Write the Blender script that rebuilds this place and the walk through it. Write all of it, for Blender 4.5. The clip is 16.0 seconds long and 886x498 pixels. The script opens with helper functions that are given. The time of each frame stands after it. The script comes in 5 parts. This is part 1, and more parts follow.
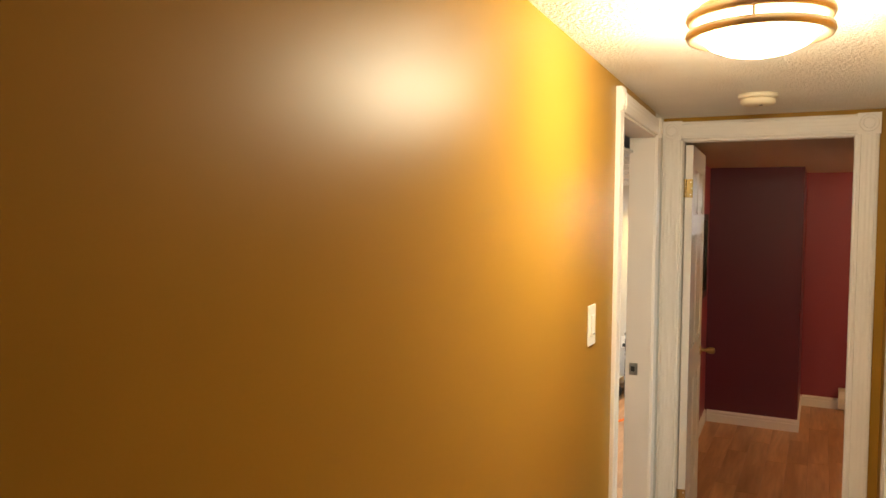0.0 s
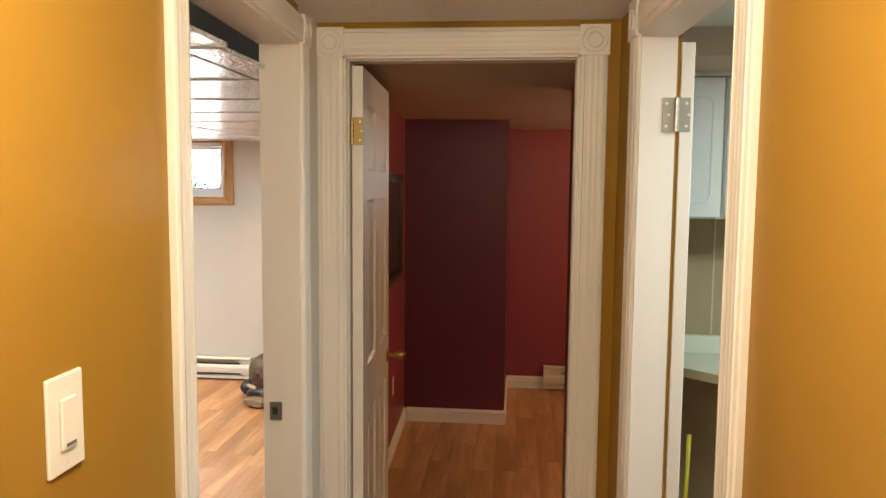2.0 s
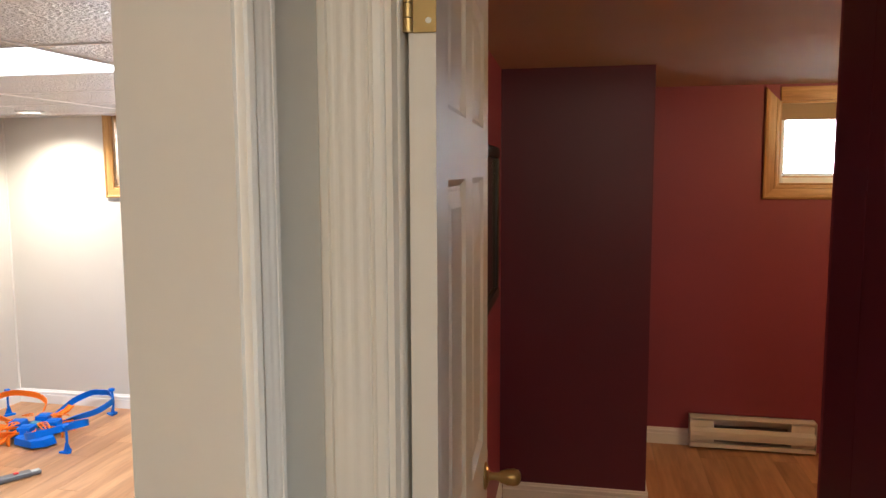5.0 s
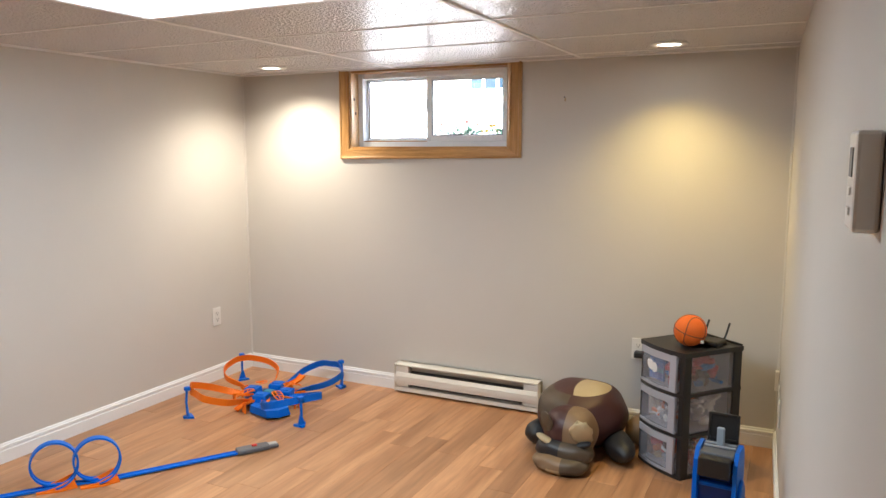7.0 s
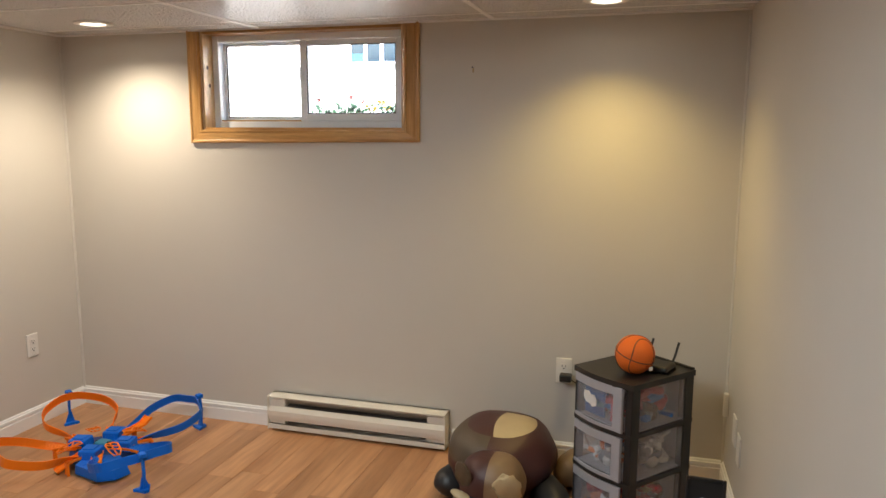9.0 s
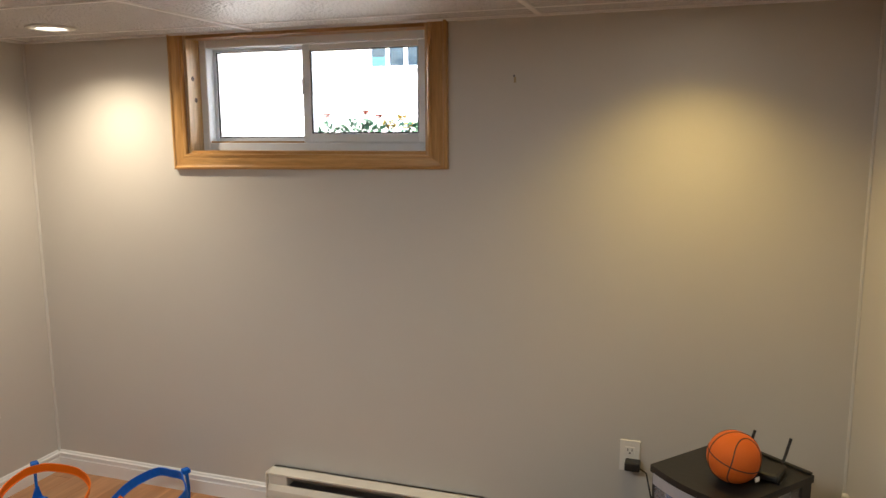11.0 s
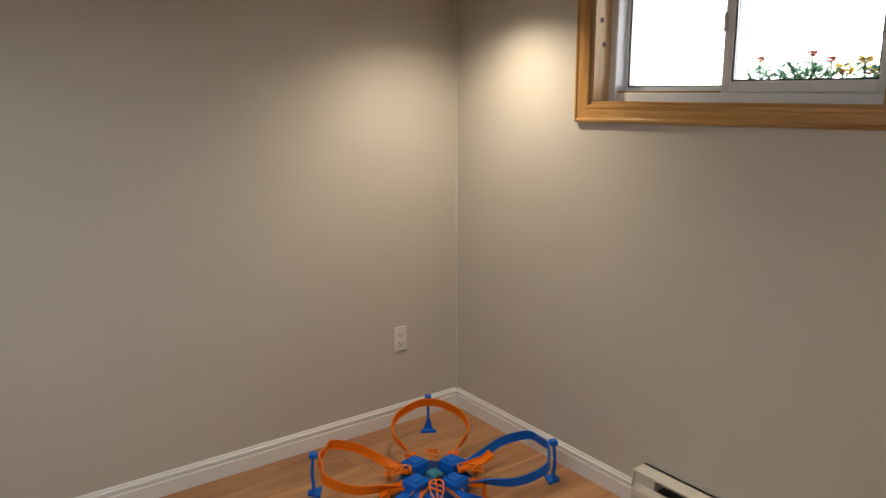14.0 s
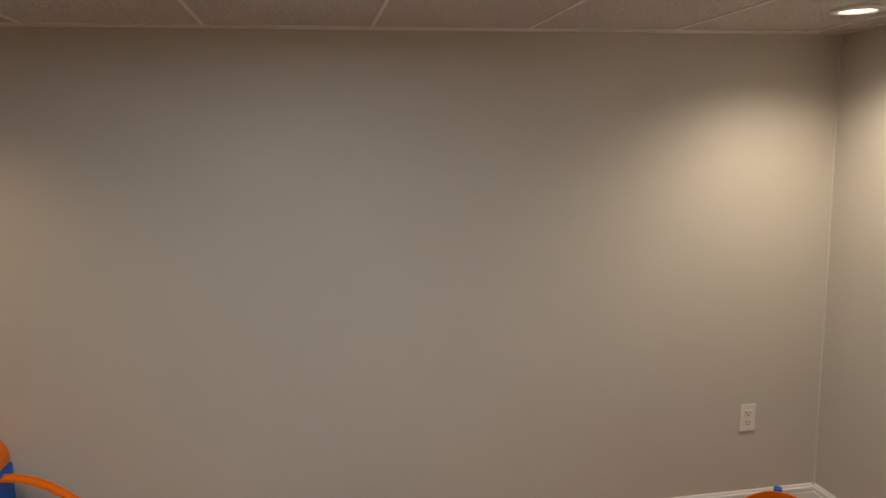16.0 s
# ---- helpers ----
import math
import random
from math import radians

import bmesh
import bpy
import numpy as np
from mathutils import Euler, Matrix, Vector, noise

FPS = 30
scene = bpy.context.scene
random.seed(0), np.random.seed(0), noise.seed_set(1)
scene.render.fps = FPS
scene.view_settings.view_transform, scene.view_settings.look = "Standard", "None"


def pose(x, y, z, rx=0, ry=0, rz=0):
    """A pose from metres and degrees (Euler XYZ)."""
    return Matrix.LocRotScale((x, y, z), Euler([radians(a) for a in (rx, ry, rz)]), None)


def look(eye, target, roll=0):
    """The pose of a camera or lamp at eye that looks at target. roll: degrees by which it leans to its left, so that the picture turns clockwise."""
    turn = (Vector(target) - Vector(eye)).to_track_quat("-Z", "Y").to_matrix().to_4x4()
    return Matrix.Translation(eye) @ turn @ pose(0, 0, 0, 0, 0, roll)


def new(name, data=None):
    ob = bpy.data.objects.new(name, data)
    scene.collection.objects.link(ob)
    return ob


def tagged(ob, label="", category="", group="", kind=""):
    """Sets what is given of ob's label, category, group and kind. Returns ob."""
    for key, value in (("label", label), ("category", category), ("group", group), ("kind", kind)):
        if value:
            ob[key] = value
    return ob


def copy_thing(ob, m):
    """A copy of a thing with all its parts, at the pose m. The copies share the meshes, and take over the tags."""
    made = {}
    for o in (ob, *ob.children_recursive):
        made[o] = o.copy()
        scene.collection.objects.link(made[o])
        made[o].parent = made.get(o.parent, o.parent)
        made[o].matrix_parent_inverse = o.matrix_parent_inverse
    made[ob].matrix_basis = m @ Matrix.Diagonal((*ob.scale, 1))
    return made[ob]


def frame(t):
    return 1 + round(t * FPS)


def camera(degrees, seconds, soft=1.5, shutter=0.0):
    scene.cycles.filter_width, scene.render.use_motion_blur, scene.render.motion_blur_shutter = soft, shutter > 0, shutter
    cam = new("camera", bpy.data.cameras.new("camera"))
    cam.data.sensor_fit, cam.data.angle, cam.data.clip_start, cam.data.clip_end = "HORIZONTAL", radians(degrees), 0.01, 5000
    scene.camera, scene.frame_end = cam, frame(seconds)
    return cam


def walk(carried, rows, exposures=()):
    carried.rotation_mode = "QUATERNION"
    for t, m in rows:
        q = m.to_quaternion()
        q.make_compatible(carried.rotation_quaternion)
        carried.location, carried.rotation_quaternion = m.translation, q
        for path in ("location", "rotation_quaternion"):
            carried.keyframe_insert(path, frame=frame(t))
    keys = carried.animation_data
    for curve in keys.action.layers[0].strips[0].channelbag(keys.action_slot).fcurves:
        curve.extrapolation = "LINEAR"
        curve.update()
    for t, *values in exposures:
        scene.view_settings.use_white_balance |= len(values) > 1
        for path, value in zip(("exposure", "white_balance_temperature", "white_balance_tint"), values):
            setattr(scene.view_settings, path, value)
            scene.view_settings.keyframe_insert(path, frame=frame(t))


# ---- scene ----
cam = camera(61.5, 16.0)
METRES, EYE, TILT, LEAN, TURN = 6.0, 1.6, 0.0, 0.0, 25.7
PATH = [
    (0, (0.582, 0.415, 1.674), (-0.322, 2.197, 1.576), 0.5),
    (0.5, (0.542, 0.729, 1.675), (-0.072, 2.628, 1.552), 0.6),
    (1, (0.521, 1.031, 1.672), (0.121, 2.986, 1.532), 0.7),
    (1.5, (0.541, 1.416, 1.655), (0.279, 3.393, 1.496), 0.5),
    (2, (0.526, 1.782, 1.64), (0.33, 3.764, 1.459), 0.5),
    (2.5, (0.486, 2.115, 1.635), (0.367, 4.103, 1.454), 0.5),
    (3, (0.449, 2.428, 1.635), (0.366, 4.419, 1.457), 0.4),
    (3.2, (0.424, 2.533, 1.634), (0.342, 4.524, 1.463), 0.5),
    (5.3, (0.147, 3.35, 1.577), (-0.368, 5.27, 1.357), -0.3),
    (5.5, (0.087, 3.39, 1.572), (-0.506, 5.287, 1.347), -0.3),
    (6, (-0.053, 3.479, 1.536), (-0.793, 5.327, 1.313), -0.3),
    (6.5, (-0.188, 3.583, 1.505), (-1.028, 5.385, 1.262), -0.3),
    (7, (-0.341, 3.711, 1.477), (-1.205, 5.495, 1.213), 0.0),
    (7.5, (-0.481, 3.819, 1.457), (-1.337, 5.606, 1.19), 0.3),
    (8, (-0.574, 3.973, 1.447), (-1.353, 5.796, 1.184), 0.6),
    (8.5, (-0.647, 4.172, 1.435), (-1.275, 6.052, 1.166), 0.8),
    (9, (-0.705, 4.411, 1.475), (-1.261, 6.307, 1.166), 0.2),
    (9.2, (-0.731, 4.493, 1.468), (-1.276, 6.394, 1.164), 0.0),
    (11.3, (-0.931, 5.148, 1.586), (-1.614, 7.001, 1.268), -0.5),
    (11.5, (-0.939, 5.214, 1.592), (-1.689, 7.04, 1.273), -0.5),
    (12, (-0.929, 5.363, 1.574), (-1.873, 7.096, 1.248), -0.9),
    (12.5, (-0.936, 5.419, 1.55), (-2.038, 7.053, 1.211), -0.8),
    (13, (-0.918, 5.465, 1.536), (-2.187, 6.963, 1.155), -0.4),
    (13.5, (-0.903, 5.504, 1.532), (-2.341, 6.83, 1.117), -0.3),
    (14, (-0.917, 5.543, 1.541), (-2.503, 6.687, 1.122), -0.3),
    (14.5, (-1.006, 5.515, 1.583), (-2.692, 6.507, 1.164), -1.0),
    (15, (-0.983, 5.651, 1.567), (-2.816, 6.352, 1.183), -0.1),
    (15.5, (-0.96, 5.664, 1.552), (-2.877, 6.136, 1.228), -1.2),
    (16, (-1.023, 5.561, 1.569), (-2.971, 5.907, 1.278), -0.9),
]
walk(cam, [(t, look(eye, target, roll)) for t, eye, target, roll in PATH], [
    (0.0, 4.0, 6600, 10), (1.5, 3.82, 6550, 10), (3.2, 3.85, 6200, 10), (5.5, 3.7, 5600, 10), (7.0, 3.2, 5900, 10), (8.0, 2.95, 6200, 10), (9.0, 2.72, 6400, 10), (11.5, 2.35, 6450, 10), (13.5, 2.12, 6550, 10), (16.0, 2.05, 6650, 10)])

# ---- light ----
world = bpy.data.worlds.new("world")
scene.world = world
world.use_nodes = True
sky = world.node_tree.nodes.new("ShaderNodeTexSky")
sky.sky_type, sky.sun_disc, sky.sun_elevation, sky.sun_rotation = "NISHITA", False, radians(42), radians(200)
world.node_tree.links.new(sky.outputs[0], world.node_tree.nodes["Background"].inputs[0])
world.node_tree.nodes["Background"].inputs[1].default_value = 0.15
sun = new("sun", bpy.data.lights.new("sun", "SUN"))
sun.data.energy, sun.data.angle, sun.data.color = 5.0, radians(0.5), (1, 0.95, 0.88)
sun.matrix_world = look((0, 0, 10), (2.0, 7.0, 2.0))


def lamp(name, kind, place, aim, watts, color, **more):
    ob = new(name, bpy.data.lights.new(name, kind))
    ob.data.energy, ob.data.color = watts, color
    for key, value in more.items():
        if key == "size":
            ob.data.size = value
        elif key == "size_y":
            ob.data.shape, ob.data.size_y = "RECTANGLE", value
        elif key == "spot":
            ob.data.spot_size, ob.data.spot_blend = radians(value), 1.0
        elif key == "radius":
            ob.data.shadow_soft_size = value
    ob.matrix_world = look(place, aim)
    return ob


HALL, PLAY, PLUM = 2.14, 1.954, 2.047
lamp("hall_bulb", "POINT", (0.445, 2.23, 2.02), (0.445, 2.23, 0), 2.4, (1, 0.88, 0.62), radius=0.13)
lamp("panel_tubes", "AREA", (-1.99, 5.515, PLAY - 0.02), (-1.99, 5.515, 0), 3.6, (0.90, 0.99, 1.0), size=1.08, size_y=0.52)
lamp("down_bulb", "SPOT", (-3.19, 7.29, PLAY - 0.012), (-3.19, 7.29, 0), 8.2, (1, 0.83, 0.61), spot=144, radius=0.022)
lamp("down_bulb", "SPOT", (-0.93, 7.28, PLAY - 0.012), (-0.93, 7.28, 0), 5.2, (1, 0.71, 0.25), spot=124, radius=0.035)
lamp("down_bulb", "SPOT", (-3.20, 4.25, PLAY - 0.012), (-3.20, 4.25, 0), 4.4, (1, 0.68, 0.38), spot=132, radius=0.035)
# added lamp, out of view, to light the kitchen; its true source is unknown
lamp("added_kitchen_lamp", "AREA", (1.9, 3.5, 2.05), (1.9, 3.5, 0), 1.6, (0.78, 0.97, 0.90), size=1.1, size_y=0.3)
lamp("plum_bulb", "POINT", (1.9, 6.3, 1.92), (1.9, 6.3, 0), 2.2, (1, 0.58, 0.18), radius=0.12)


# ---- materials ----
def mat(name, color, rough=0.5, metal=0.0, vary=0.12, scale=3.0, bump=0.0, bscale=60.0, emit=0.0, fine=0.04, depth=0.002):
    """A painted or moulded surface: colour that drifts at two scales, gloss that drifts with it, and a fine relief."""
    m = bpy.data.materials.new(name)
    m.use_nodes = True
    t = m.node_tree
    n, l, b = t.nodes, t.links, t.nodes["Principled BSDF"]
    b.inputs["Roughness"].default_value, b.inputs["Metallic"].default_value = rough, metal
    co = n.new("ShaderNodeTexCoord")
    a = n.new("ShaderNodeTexNoise")
    a.inputs["Scale"].default_value, a.inputs["Detail"].default_value = scale, 4
    l.new(co.outputs["Object"], a.inputs["Vector"])
    f = n.new("ShaderNodeTexNoise")
    f.inputs["Scale"].default_value, f.inputs["Detail"].default_value = scale * 22, 3
    l.new(co.outputs["Object"], f.inputs["Vector"])
    mix = n.new("ShaderNodeMix")
    mix.data_type = "RGBA"
    mix.inputs[6].default_value = (*[c * (1 - vary) for c in color], 1)
    mix.inputs[7].default_value = (*[min(1, c * (1 + vary)) for c in color], 1)
    s = n.new("ShaderNodeMath")
    s.operation = "MULTIPLY_ADD"
    s.inputs[1].default_value = fine * 4
    l.new(f.outputs["Fac"], s.inputs[0])
    l.new(a.outputs["Fac"], s.inputs[2])
    l.new(s.outputs[0], mix.inputs[0])
    l.new(mix.outputs[2], b.inputs["Base Color"])
    if bump:
        w = n.new("ShaderNodeTexNoise")
        w.inputs["Scale"].default_value, w.inputs["Detail"].default_value = bscale, 4
        l.new(co.outputs["Object"], w.inputs["Vector"])
        k = n.new("ShaderNodeBump")
        k.inputs["Strength"].default_value, k.inputs["Distance"].default_value = min(1, bump), depth
        l.new(w.outputs["Fac"], k.inputs["Height"])
        l.new(k.outputs[0], b.inputs["Normal"])
    if emit:
        b.inputs["Emission Color"].default_value, b.inputs["Emission Strength"].default_value = (*color, 1), emit
    return m


def wood(name, dark, light, rough=0.4, along="Y", scale=6.0, stretch=10.0, bump=0.1, byobject=0.25, knots=False, board=0.0):
    m = bpy.data.materials.new(name)
    m.use_nodes = True
    t = m.node_tree
    n, l, b = t.nodes, t.links, t.nodes["Principled BSDF"]
    co, mp, info = n.new("ShaderNodeTexCoord"), n.new("ShaderNodeMapping"), n.new("ShaderNodeObjectInfo")
    mp.inputs["Scale"].default_value = [scale / stretch if along == a else scale for a in "XYZ"]
    l.new(co.outputs["Object"], mp.inputs["Vector"])
    off = n.new("ShaderNodeVectorMath")
    off.operation = "MULTIPLY_ADD"
    off.inputs[1].default_value = (37, 91, 53)
    l.new(info.outputs["Random"], off.inputs[0])
    l.new(mp.outputs[0], off.inputs[2])
    a, f = n.new("ShaderNodeTexNoise"), n.new("ShaderNodeTexNoise")
    a.inputs["Scale"].default_value, a.inputs["Detail"].default_value, a.inputs["Distortion"].default_value = 1.0, 5, 0.6
    f.inputs["Scale"].default_value, f.inputs["Detail"].default_value = 7.0, 4
    l.new(off.outputs[0], a.inputs["Vector"])
    l.new(off.outputs[0], f.inputs["Vector"])
    r = n.new("ShaderNodeValToRGB")
    r.color_ramp.elements[0].position, r.color_ramp.elements[0].color = 0.28, (*dark, 1)
    r.color_ramp.elements[1].position, r.color_ramp.elements[1].color = 0.62, (*light, 1)
    l.new(a.outputs["Fac"], r.inputs[0])
    g = n.new("ShaderNodeMapRange")
    g.inputs[1].default_value, g.inputs[2].default_value, g.inputs[3].default_value, g.inputs[4].default_value = 0.3, 0.7, 0.82, 1.08
    l.new(f.outputs["Fac"], g.inputs[0])
    h = n.new("ShaderNodeMapRange")
    h.inputs[3].default_value, h.inputs[4].default_value = 1 - byobject, 1 + byobject * 0.5
    l.new(info.outputs["Random"], h.inputs[0])
    k = n.new("ShaderNodeMath")
    k.operation = "MULTIPLY"
    l.new(g.outputs[0], k.inputs[0])
    l.new(h.outputs[0], k.inputs[1])
    v = n.new("ShaderNodeVectorMath")
    v.operation = "SCALE"
    l.new(r.outputs[0], v.inputs[0])
    l.new(k.outputs[0], v.inputs["Scale"])
    l.new(v.outputs[0], b.inputs["Base Color"])
    b.inputs["Roughness"].default_value = rough
    bp = n.new("ShaderNodeBump")
    bp.inputs["Strength"].default_value, bp.inputs["Distance"].default_value = bump, 0.001
    l.new(f.outputs["Fac"], bp.inputs["Height"])
    l.new(bp.outputs[0], b.inputs["Normal"])
    return m


def glass(name, color=(1, 1, 1), rough=0.0):
    m = bpy.data.materials.new(name)
    m.use_nodes = True
    b = m.node_tree.nodes["Principled BSDF"]
    b.inputs["Base Color"].default_value, b.inputs["Roughness"].default_value = (*color, 1), rough
    b.inputs["Transmission Weight"].default_value, b.inputs["IOR"].default_value = 1.0, 1.45
    return m


GOLD = mat("gold_wall_paint", (0.345, 0.188, 0.028), 0.37, vary=0.05, scale=2, bump=0.04, bscale=220)
GOLD.node_tree.nodes["Principled BSDF"].inputs["Specular IOR Level"].default_value = 0.10
BEIGE = mat("greige_wall_paint", (0.60, 0.575, 0.53), 0.55, vary=0.04, scale=2, bump=0.06, bscale=220)
PLUMRED = mat("plum_red_wall_paint", (0.26, 0.050, 0.080), 0.42, vary=0.08, scale=2, bump=0.06, bscale=220)
# even plum, darker than PLUMRED, for the column, partition end and return
PURPLE = mat("dark_plum_wall", (0.120, 0.018, 0.044), 0.42, vary=0.1, scale=2, bump=0.06, bscale=220)
WHITE = mat("white_trim_paint", (0.83, 0.79, 0.755), 0.42, vary=0.04, scale=4, bump=0.05, bscale=90)
BASEW = mat("white_baseboard_paint", (0.86, 0.87, 0.87), 0.35, vary=0.05, scale=4, bump=0.1, bscale=90)
STIPPLE = mat("stippled_white_ceiling", (0.86, 0.83, 0.77), 0.8, vary=0.06, scale=5, bump=1.0, bscale=110, depth=0.010)
# plum room ceiling: brown of the dim, warm light is put into the colour
DIM_CEIL = mat("dim_lit_ceiling", (0.50, 0.40, 0.30), 0.8, vary=0.06, scale=3, bump=0.3, bscale=120)
TILE = mat("textured_ceiling_tile", (0.84, 0.83, 0.83), 0.22, vary=0.05, scale=8, bump=1.0, bscale=70, depth=0.03)
TEE = mat("ceiling_grid_enamel", (0.84, 0.83, 0.82), 0.45, vary=0.03)
LAMINATE = wood("laminate_floor", (0.33, 0.150, 0.060), (0.57, 0.305, 0.150), 0.34, "Y", 7.0, 11.0, 0.06, 0.17)
PINE = wood("varnished_pine_trim", (0.36, 0.17, 0.045), (0.62, 0.36, 0.13), 0.3, "X", 26.0, 14.0, 0.1, 0.12)
PINEV = wood("varnished_pine_upright", (0.36, 0.17, 0.045), (0.62, 0.36, 0.13), 0.3, "Z", 26.0, 14.0, 0.1, 0.12)
# pine lightened beyond the trim, so daylight on the jambs is in the colour
LINING = wood("daylit_pine_lining", (0.48, 0.30, 0.13), (0.74, 0.53, 0.29), 0.35, "Z", 18.0, 14.0, 0.1, 0.12)
# white vinyl; the blue cast of daylight is mixed into its colour
VINYL = mat("daylight_tinted_vinyl", (0.84, 0.91, 1.0), 0.3, vary=0.03)
GLASS = glass("window_glass")
BLACKP = mat("black_plastic", (0.018, 0.017, 0.017), 0.42, vary=0.2, scale=8, bump=0.2)
ORANGE = mat("orange_track_plastic", (0.90, 0.20, 0.006), 0.45, vary=0.06)
BLUE = mat("blue_track_plastic", (0.003, 0.135, 0.64), 0.45, vary=0.08)
for m in (ORANGE, BLUE):
    m.node_tree.nodes["Principled BSDF"].inputs["Specular IOR Level"].default_value = 0.3
DBLUE = mat("dark_blue_plastic", (0.005, 0.05, 0.24), 0.4, vary=0.1)
GREY = mat("grey_plastic", (0.12, 0.125, 0.14), 0.45, vary=0.08)
RED = mat("red_plastic", (0.6, 0.03, 0.02), 0.4)
PLATE = mat("white_plastic_plate", (0.80, 0.78, 0.74), 0.35, vary=0.02)
SLOT = mat("dark_slot", (0.03, 0.03, 0.03), 0.6)
HEATER = mat("cream_heater_enamel", (0.74, 0.71, 0.64), 0.38, vary=0.06, scale=5)
FIN = mat("dull_heater_fins", (0.20, 0.19, 0.18), 0.5, 0.6, vary=0.15)
BRASS = mat("brass", (0.42, 0.30, 0.13), 0.32, 0.9, vary=0.1)
STEEL = mat("worn_steel", (0.42, 0.42, 0.40), 0.38, 0.85, vary=0.15)
NICKEL = mat("brushed_nickel_band", (0.42, 0.30, 0.17), 0.35, 0.8, vary=0.1)
GLOW = mat("lit_frosted_glass", (1.0, 0.80, 0.50), 0.5, emit=0.95, vary=0.0)
DIFF = mat("lit_acrylic_diffuser", (0.95, 0.98, 1.0), 0.5, emit=0.5, vary=0.0)
GLOWW = mat("lit_warm_bulb_face", (1.0, 0.90, 0.74), 0.5, emit=1.2, vary=0.0)


# ---- building blocks ----
def box(bm, x0, x1, y0, y1, z0, z1, bevel=0.0, seg=1):
    g = bmesh.ops.create_cube(bm, size=1)["verts"]
    for v in g:
        v.co = (x0 + (v.co.x + 0.5) * (x1 - x0), y0 + (v.co.y + 0.5) * (y1 - y0), z0 + (v.co.z + 0.5) * (z1 - z0))
    if bevel:
        bmesh.ops.bevel(bm, geom=list({e for v in g for e in v.link_edges}), offset=bevel, segments=seg, affect="EDGES", profile=0.5)
    return bm


def B(*a, **k):
    return box(bmesh.new(), *a, **k)


def prism(bm, outline, z0, z1):
    low, high = [bm.verts.new((x, y, z0)) for x, y in outline], [bm.verts.new((x, y, z1)) for x, y in outline]
    bm.faces.new(low[::-1])
    bm.faces.new(high)
    for i in range(len(outline)):
        j = (i + 1) % len(outline)
        bm.faces.new((low[i], low[j], high[j], high[i]))
    bmesh.ops.recalc_face_normals(bm, faces=bm.faces)
    return bm


def turned(bm, profile, centre=(0, 0, 0), n=32, axis="Z"):
    """A body of revolution: profile of (radius, height)."""
    rings = []
    for r, h in profile:
        ring = []
        for i in range(n):
            a = 2 * math.pi * i / n
            p = Vector((r * math.cos(a), r * math.sin(a), h))
            if axis == "X":
                p = Vector((p.z, p.x, p.y))
            elif axis == "Y":
                p = Vector((p.x, p.z, p.y))
            ring.append(bm.verts.new(p + Vector(centre)))
        rings.append(ring)
    for a, b in zip(rings, rings[1:]):
        for i in range(n):
            bm.faces.new((a[i], a[(i + 1) % n], b[(i + 1) % n], b[i]))
    bm.faces.new(rings[0][::-1])
    bm.faces.new(rings[-1])
    bmesh.ops.recalc_face_normals(bm, faces=bm.faces)
    return bm


def sweep(bm, points, section, up=(0, 0, 1), closed=False, ups=None):
    """A section (across, above) carried along points."""
    pts, rings = [Vector(p) for p in points], []
    n = len(pts)
    for i, p in enumerate(pts):
        a = pts[(i - 1) % n] if closed or i else p
        b = pts[(i + 1) % n] if closed or i < n - 1 else p
        t = (b - a).normalized()
        u = Vector(ups[i]) if ups else Vector(up)
        side = t.cross(u).normalized()
        above = side.cross(t).normalized()
        rings.append([bm.verts.new(p + side * x + above * y) for x, y in section])
    m = len(section)
    for i in range(n if closed else n - 1):
        a, b = rings[i], rings[(i + 1) % n]
        for k in range(m):
            bm.faces.new((a[k], a[(k + 1) % m], b[(k + 1) % m], b[k]))
    if not closed:
        bm.faces.new(rings[0][::-1])
        bm.faces.new(rings[-1])
    bmesh.ops.recalc_face_normals(bm, faces=bm.faces)
    return bm


def ring(r, n=10):
    return [(r * math.cos(2 * math.pi * i / n), r * math.sin(2 * math.pi * i / n)) for i in range(n)]


def part(name, bm, material, parent=None, label="", kind="", smooth=False):
    me = bpy.data.meshes.new(name)
    bm.to_mesh(me)
    bm.free()
    me.materials.append(material)
    if smooth:
        for p in me.polygons:
            p.use_smooth = True
    ob = new(name, me)
    ob.parent = parent
    return tagged(ob, label=label, kind=kind)


def thing(name, label, category, at=(0, 0, 0), rz=0, group=""):
    ob = new(name)
    ob.matrix_world = pose(*at, 0, 0, rz)
    return tagged(ob, label=label, category=category, group=group)


def setting(name, bm, material, label="", smooth=False):
    return part(name, bm, material, None, label, "structure", smooth)


# ---- the plan ----
XL, YW = -3.70, 7.63             # playroom: far side wall and window wall
YD = 4.165                       # the hall's end wall
L0, L1, R0, R1 = 3.062, 3.915, 3.085, 3.85  # door openings in the hall's walls
D0, D1, DH = -0.034, 0.713, 2.035
YB = -1.0                        # behind the walk
hw = lambda y: -0.06 - 0.053 * (y - 3.0)     # the hall's walls, a little out of square
he = lambda y: 0.896 - 0.052 * (y - 3.0)
skew = lambda y: -0.222 - 0.0478 * (y - 3.915)

base = B(-4.0, 3.6, YB - 0.2, 8.0, -0.12, -0.012)
floor = setting("floor", base, mat("dark_underlay", (0.10, 0.055, 0.03), 0.7), "honey-brown laminate plank floor")


def slab(bm, f, y0, y1, thick, z0, z1):
    return prism(bm, [(f(y0), y0), (f(y0) + thick, y0), (f(y1) + thick, y1), (f(y1), y1)], z0, z1)


